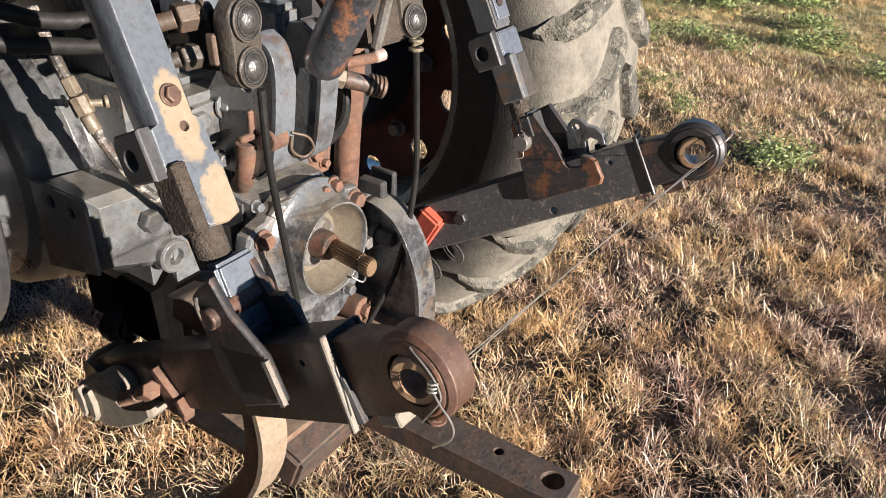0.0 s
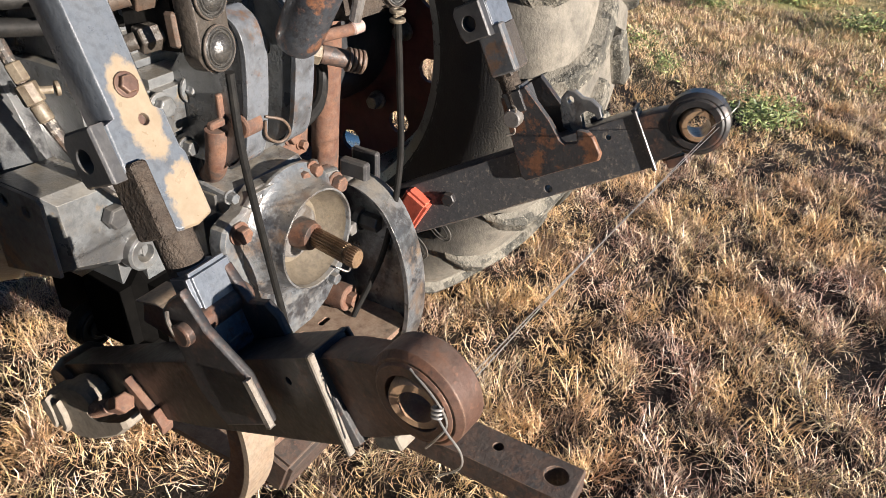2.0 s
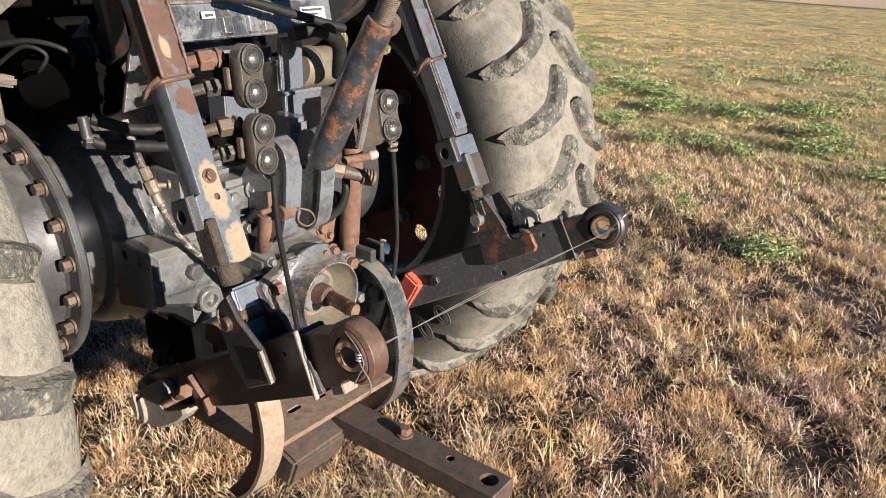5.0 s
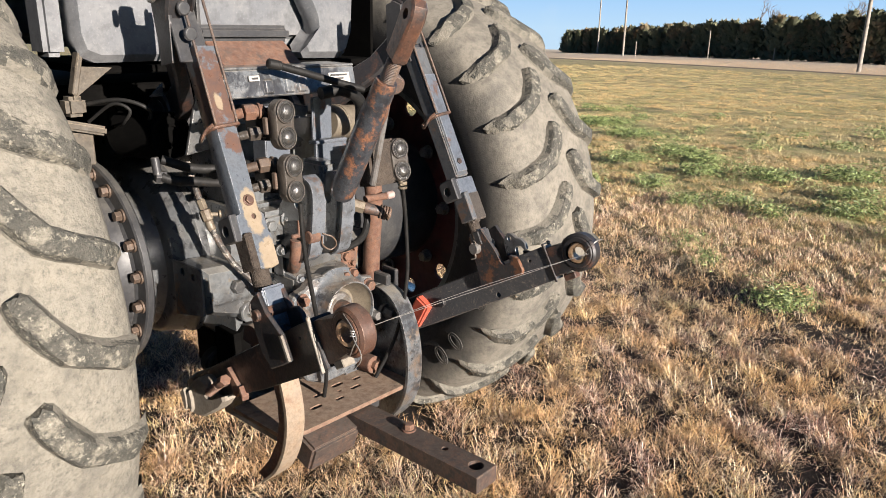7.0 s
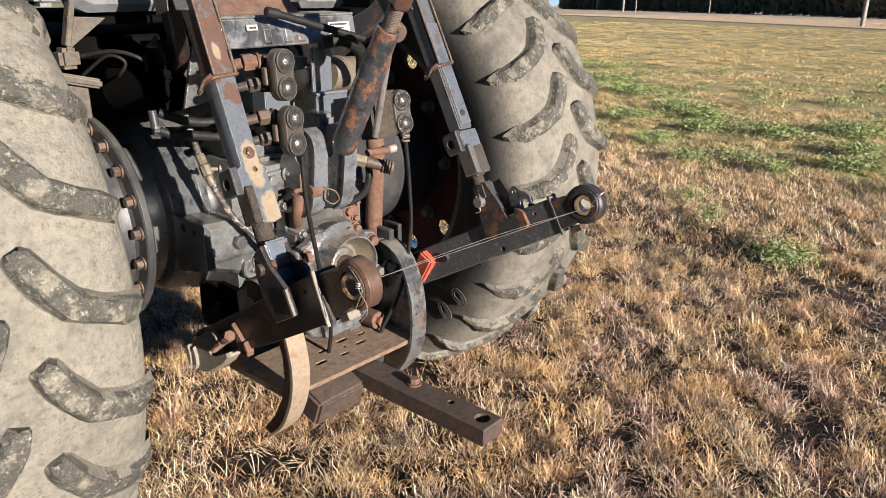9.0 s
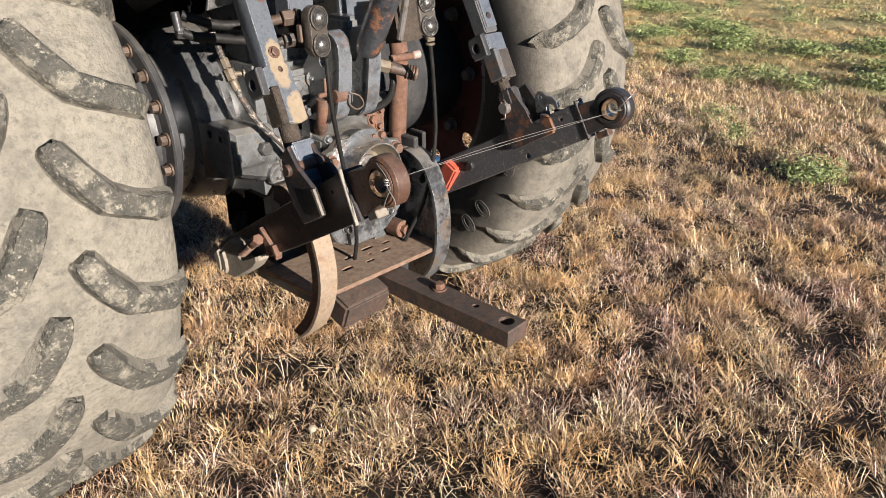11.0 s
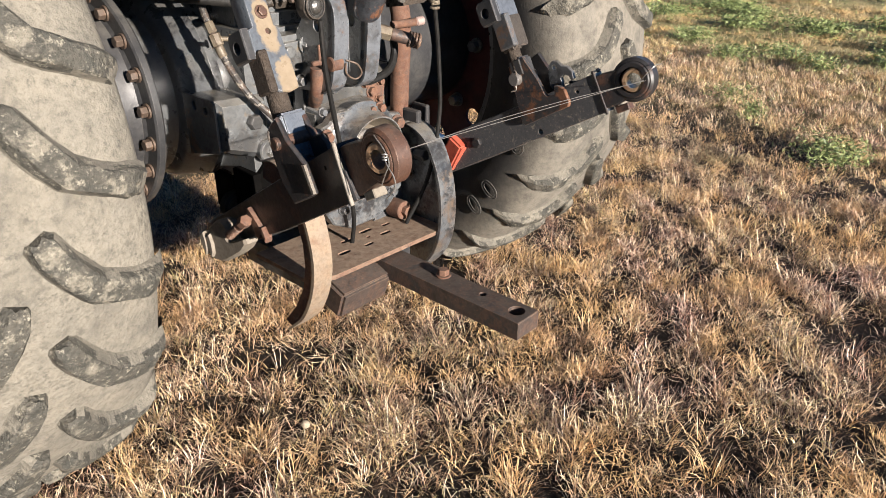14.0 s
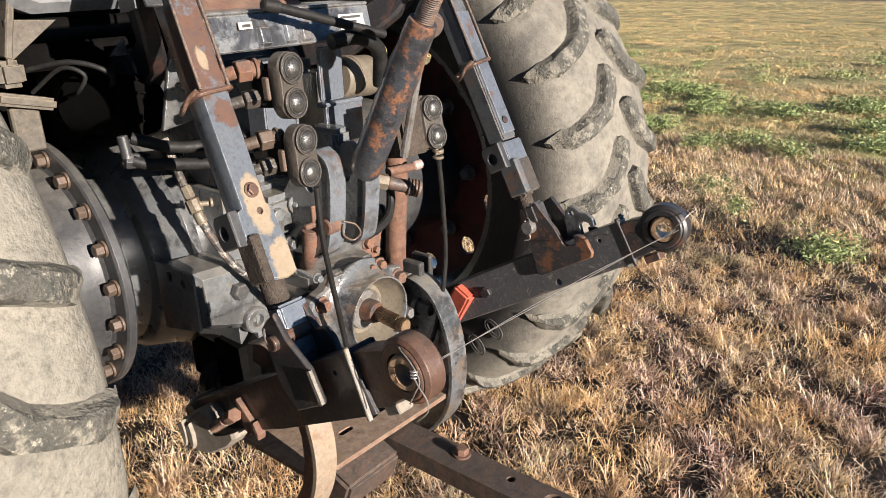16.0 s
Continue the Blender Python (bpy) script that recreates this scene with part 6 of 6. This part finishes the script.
def blades(name, x, y, height, width, lean, material, label, rng, outward=None, joints=((0.0, 1.0), (0.42, 0.9), (0.76, 0.6), (1.0, 0.0))):
    """Bent, tapering blades in one mesh; outward: the way each one falls from its tuft."""
    n, last = len(x), len(joints) - 1
    yaw = rng.uniform(0, 2 * np.pi, n) if outward is None else outward + rng.normal(0, 0.6, n) + 0.8 * np.sin(6.1 * x + 2 * np.sin(5.3 * y))
    fold = lean * rng.uniform(0.35, 1.0, n)
    h = height * rng.uniform(0.4, 1.25, n)
    w = width * rng.uniform(0.6, 1.35, n)
    z0 = far_drop(x, y) - 0.008
    dx, dy = np.cos(yaw), np.sin(yaw)
    turn = yaw + np.pi / 2 + rng.uniform(-0.7, 0.7, n)
    sx, sy = np.cos(turn), np.sin(turn)
    sway = rng.normal(0, 0.16, n) * h
    count = 2 * last + 1
    out = np.zeros((n, count, 3), np.float32)
    droop = rng.uniform(0.1, 1.0, n) * fold
    for k, (f, wide) in enumerate(joints):
        reach = h * fold * f ** 1.35
        cz = z0 + h * (f * np.clip(1.15 - 0.4 * fold, 0.25, 1) - 0.42 * droop * f ** 3)
        for j, s in enumerate((-0.5, 0.5)):
            if 2 * k + j < count:
                out[:, 2 * k + j, 0] = x + dx * reach + sx * (w * wide * s + sway * f * f)
                out[:, 2 * k + j, 1] = y + dy * reach + sy * (w * wide * s + sway * f * f)
                out[:, 2 * k + j, 2] = np.maximum(cz, z0 + 0.004 * f)
    me = bpy.data.meshes.new(name)
    me.vertices.add(count * n)
    me.vertices.foreach_set("co", out.ravel())
    base = count * np.arange(n, dtype=np.int32)[:, None]
    corner, start = [], []
    for k in range(last):
        start.append(len(corner))
        corner += [2 * k, 2 * k + 1, 2 * k + 3, 2 * k + 2] if k < last - 1 else [2 * k, 2 * k + 1, 2 * k + 2]
    me.loops.add(len(corner) * n)
    me.loops.foreach_set("vertex_index", (base + np.array(corner, np.int32)).ravel())
    me.polygons.add(last * n)
    me.polygons.foreach_set("loop_start", (len(corner) * np.arange(n, dtype=np.int32)[:, None] + np.array(start, np.int32)).ravel())
    me.update(calc_edges=True)
    me.validate()
    me.materials.append(material)
    return tagged(new(name, me), label, "grass", kind="stuff")


def hummock(x, y):
    """How tall the sward stands: thick tufts and beaten gaps a hand's width apart."""
    wave = np.sin(31 * x + 2.2 * np.sin(17 * y)) + np.sin(27 * y + 2.6 * np.sin(13 * x)) + 0.9 * np.sin(19 * x - 23 * y + 1.7 * np.sin(9 * y)) + 0.8 * np.sin(7.3 * x + 11 * y)
    return np.clip(0.88 + 0.3 * wave, 0.3, 1.65)


def stalks(name, x, y, material, label, rng):
    """Short straight creased stalks, tilted every way, caught on top of the sward."""
    n = len(x)
    yaw, tilt = rng.uniform(0, 2 * np.pi, n), rng.normal(0.0, 0.6, n)
    half = rng.uniform(0.011, 0.032, n)
    w = rng.uniform(0.0007, 0.0013, n)
    z = far_drop(x, y) + 0.004 + half * np.abs(np.sin(tilt)) + 0.032 * rng.random(n) ** 1.6
    along = np.stack((np.cos(yaw) * np.cos(tilt), np.sin(yaw) * np.cos(tilt), np.sin(tilt)), 1) * half[:, None]
    across = np.stack((-np.sin(yaw), np.cos(yaw), 0 * yaw), 1) * w[:, None]
    bow = rng.normal(0, 0.006, n)
    mid = np.stack((x + across[:, 0] / w * bow, y + across[:, 1] / w * bow, z), 1)
    lift = np.zeros((n, 3))
    lift[:, 2] = w * 0.9
    out = np.zeros((n, 8, 3), np.float32)
    out[:, 0], out[:, 1] = np.stack((x, y, z), 1) - along - 0.7 * across, np.stack((x, y, z), 1) - along + 0.7 * across
    out[:, 2], out[:, 3], out[:, 4] = mid - across, mid + lift, mid + across
    out[:, 5], out[:, 6], out[:, 7] = np.stack((x, y, z), 1) + along - 0.5 * across, np.stack((x, y, z), 1) + along + 0.6 * lift, np.stack((x, y, z), 1) - along + 0.6 * lift
    corner = [0, 7, 3, 2, 7, 1, 4, 3, 2, 3, 6, 5, 3, 4, 6]
    me = bpy.data.meshes.new(name)
    me.vertices.add(8 * n)
    me.vertices.foreach_set("co", out.ravel())
    me.loops.add(15 * n)
    me.loops.foreach_set("vertex_index", (8 * np.arange(n, dtype=np.int32)[:, None] + np.array(corner, np.int32)).ravel())
    me.polygons.add(4 * n)
    me.polygons.foreach_set("loop_start", (15 * np.arange(n, dtype=np.int32)[:, None] + np.array((0, 4, 8, 12), np.int32)).ravel())
    me.update(calc_edges=True)
    me.validate()
    me.materials.append(material)
    return tagged(new(name, me), label, "grass", kind="stuff")


def scatter(rng, box_, per_m2, clump, spread):
    """Points in tufts over a stretch of the plan, clear of the wheels."""
    x0, x1, y0, y1 = box_
    tufts = int((x1 - x0) * (y1 - y0) * per_m2 / clump)
    cx, cy = rng.uniform(x0, x1, 2 * tufts), rng.uniform(y0, y1, 2 * tufts)
    # thin and thick patches
    wave = np.sin(9.1 * cx + 3.7 * np.sin(4.3 * cy)) + np.sin(8.3 * cy + 2.9 * np.sin(5.9 * cx)) + 0.8 * np.sin(23 * cx - 17 * cy) + 0.8 * np.sin(19 * cx + 21 * cy)
    order = np.argsort(wave + rng.normal(0, 3.0, 2 * tufts))[:tufts]
    cx, cy = cx[order], cy[order]
    ox, oy = rng.normal(0, spread, tufts * clump), rng.normal(0, spread, tufts * clump)
    x, y = np.repeat(cx, clump) + ox, np.repeat(cy, clump) + oy
    # an old wheel track where the grass is thin
    track = (np.abs(0.956 * x - 0.292 * y - 3.0) < 0.22) & (rng.random(len(x)) < 0.72)
    keep = ~track & ~((np.abs(np.abs(x) - TRACK) < 0.3) & (np.abs(y - AXLE_Y) < 0.3))
    return x[keep], y[keep], np.arctan2(oy, ox)[keep]


rng = np.random.default_rng(7)
STRAW = grass_material("dry_straw_blades", (0.6, 0.72))
MEADOW = grass_material("meadow_blades", (0.42, 0.64), (0.52, 0.66), 0.5)
PASTURE = grass_material("far_pasture_blades", (0.36, 0.6), (0.58, 0.75), 0.85)
FIELD = grass_material("pale_field_blades", (0.52, 0.7), (0.48, 0.68), 0.0, 0.12, 0.3)
SHORT = ((0.0, 1.0), (0.55, 0.8), (1.0, 0.0))
x, y, fall = scatter(rng, (-1.5, 3.4, -2.15, 1.2), 13500, 40, 0.024)
blades("near_grass", x, y, 0.052 * hummock(x, y), 0.0021, 1.2, STRAW, "matted dry straw-coloured grass with reddish tufts", rng, fall)
x, y, fall = scatter(rng, (-1.5, 3.4, -2.15, 1.2), 2600, 12, 0.04)
stalks("fallen_grass", x, y, STRAW, "broken dry grass stalks lying over one another", rng)
x, y, fall = scatter(rng, (-1.7, 3.4, -2.4, 1.4), 1500, 34, 0.02)
blades("grass_tuft", x, y, 0.068 * hummock(x, y), 0.0021, 1.0, STRAW, "taller pale tufts of dry grass", rng, fall)
x, y, fall = scatter(rng, (3.4, 5.3, -2.8, 2.6), 9000, 30, 0.036)
blades("middle_grass", x, y, 0.056 * hummock(x, y), 0.003, 1.15, FIELD, "dry straw-coloured grass farther out", rng, fall, SHORT)
far = [scatter(rng, (4.9, 9.0, -3.0, 5.0), 3600, 34, 0.035)]
blades("meadow_grass", np.concatenate([p[0] for p in far]), np.concatenate([p[1] for p in far]), 0.052 * hummock(0.4 * np.concatenate([p[0] for p in far]), 0.4 * np.concatenate([p[1] for p in far])), 0.0044, 1.3, MEADOW, "dry meadow grass with green patches", rng, None, SHORT)
far = [scatter(rng, b, d, 40, 0.06) for b, d in (((-1.7, 3.5, 1.0, 5.0), 900), ((-6.0, -1.35, -6.0, 5.0), 700), ((-1.5, 3.6, -6.0, -2.0), 900), ((3.4, 9.0, -6.0, -2.7), 700))]
blades("outer_grass", np.concatenate([p[0] for p in far]), np.concatenate([p[1] for p in far]), 0.06, 0.006, 1.3, STRAW, "dry grass round the tractor", rng, np.concatenate([p[2] for p in far]), SHORT)
far = [scatter(rng, b, d, 26, 0.1) for b, d in (((8.8, 22.0, -4.0, 14.0), 400), ((-2.0, 9.0, 5.0, 14.0), 120), ((21.5, 34.0, -4.0, 20.0), 130), ((33.5, 48.0, -4.0, 27.0), 60), ((-14.0, -6.0, -10.0, 12.0), 50), ((-6.0, 12.0, -12.0, -6.0), 50))]
x, y = np.concatenate([p[0] for p in far]), np.concatenate([p[1] for p in far])
away = np.hypot(x, y)
blades("far_grass", x, y, (0.03 + 0.0006 * away) * hummock(0.16 * x, 0.16 * y), 0.007 + 0.0006 * away, 1.2, PASTURE, "distant short pasture grass", rng, None, SHORT)
VERGE = grass_material("pale_verge_blades", (0.75, 0.9), (0.5, 0.7), 0.9, tone=(0.5, 0.4, 0.3))
s, u = 47.5 + 26 * rng.random(45000) ** 1.5, rng.uniform(-45, 75, 45000)
blades("verge_grass", 0.905 * s + 0.425 * u, -0.425 * s + 0.905 * u, 0.08, 0.03, 1.2, VERGE, "tall pale dead grass on the verge", rng, None, SHORT)


def weeds(count, seed):
    """Small broad leaves, thick where the damp patches lie, thin between them."""
    r = random.Random(seed)
    bm = B()
    done = 0
    spots = ((2.93, -1.0, 0.12, 1.0), (3.39, -0.38, 0.07, 0.22), (3.74, -0.1, 0.14, 0.3), (3.8, -1.48, 0.16, 0.2), (3.3, -0.8, 0.3, 0.08))
    # a broken row of lush clumps, and scattered ones beyond
    clumps = [(5.5, 1.02, 0.13), (4.95, 0.45, 0.1), (5.24, 0.14, 0.14), (5.56, -0.62, 0.13), (5.7, -0.85, 0.11), (5.05, -0.25, 0.1), (5.02, -1.3, 0.13), (5.3, -1.7, 0.12), (5.1, 1.5, 0.1), (5.35, 1.95, 0.12), (6.46, 0.96, 0.16), (6.7, 0.28, 0.17), (6.54, 1.86, 0.18), (7.2, 1.2, 0.16), (7.6, 1.7, 0.2), (8.8, 2.95, 0.25), (9.9, 4.1, 0.3), (6.3, -0.6, 0.14), (7.4, -0.3, 0.2)]
    first = len(clumps)
    clumps += [(r.uniform(5.9, 13.0), r.uniform(-2.5, 6.0), r.uniform(0.07, 0.24)) for k in range(60)]
    heavy = [2.6 * c[2] * r.uniform(0.7, 1.4) if k < first else 0.8 * c[2] * r.uniform(0.2, 0.9) for k, c in enumerate(clumps)]
    while done < count:
        near = r.random() < 0.07
        if near:
            sx, sy, sr, _ = r.choices(spots, [s[3] for s in spots])[0]
            x, y = r.gauss(sx, sr * 0.8), r.gauss(sy, sr * 0.7)
            size = 0.8
        elif r.random() < 0.82:
            sx, sy, sr = r.choices(clumps, heavy)[0]
            x, y = r.gauss(sx, sr * 0.75), r.gauss(sy, sr * 0.85)
            size = 1.0 + 0.1 * max(0.0, x - 5)
        else:
            x, y = r.uniform(4.6, 13.0) if r.random() < 0.7 else r.uniform(4.6, 7.5), r.uniform(-2.2, 5.0)
            lush = 0.8 * noise.noise((x * 0.9, y * 1.3, 3.1)) + 0.75 * noise.noise((x * 2.9, y * 3.7, 8.2))
            band = 0.28 if x - 0.2 * y < 7.2 else -0.02
            if lush + band < 0.36:
                continue
            size = 1.0 + 0.12 * max(0.0, x - 5)
        done += 1
        z = ground_z(x, y) + r.uniform(0.01, 0.115)
        L, W = r.uniform(0.016, 0.05) * size, r.uniform(0.005, 0.011) * size
        m = Matrix.Translation((x, y, z)) @ Euler((r.uniform(-1.3, 1.3), r.uniform(-1.3, 1.3), r.uniform(0, 6.3))).to_matrix().to_4x4()
        p = [bm.verts.new(m @ Vector(v)) for v in ((0, -L / 2, 0), (W / 2, -L * 0.1, 0.004), (0, L / 2, -0.003), (-W / 2, -L * 0.1, 0.004))]
        bm.faces.new(p)
    ob = part("green_weeds", bm, LEAF, None, "scattered green broad-leaved weeds in dry grass", 180)
    return tagged(ob, category="weeds", kind="stuff")


def leaf_material():
    m = bpy.data.materials.new("green_weed_leaf")
    m.use_nodes = True
    nt = m.node_tree
    geo = nt.nodes.new("ShaderNodeNewGeometry")
    colour = mix_of(nt, geo.outputs["Random Per Island"], (0.03, 0.058, 0.018), (0.4, 0.48, 0.18))
    nt.links.new(colour, nt.nodes["Principled BSDF"].inputs["Base Color"])
    nt.nodes["Principled BSDF"].inputs["Roughness"].default_value = 0.55
    return m


LEAF = leaf_material()
weeds(32000, 40)
bm = B()
revolve(bm, [(0.0, 0.0), (0.002, 0.007), (0.007, 0.0112), (0.013, 0.012), (0.019, 0.008), (0.022, 0.0)], (-0.335, -0.69, 0.052), (0.2, -0.1, 1), 18)
rod(bm, (-0.34, -0.68, -0.01), (-0.335, -0.69, 0.054), 0.0015, n=6)
seed_head = part("seed_head", bm, PUFF, None, "small tan round seed head in the grass")
tagged(seed_head, category="flower")
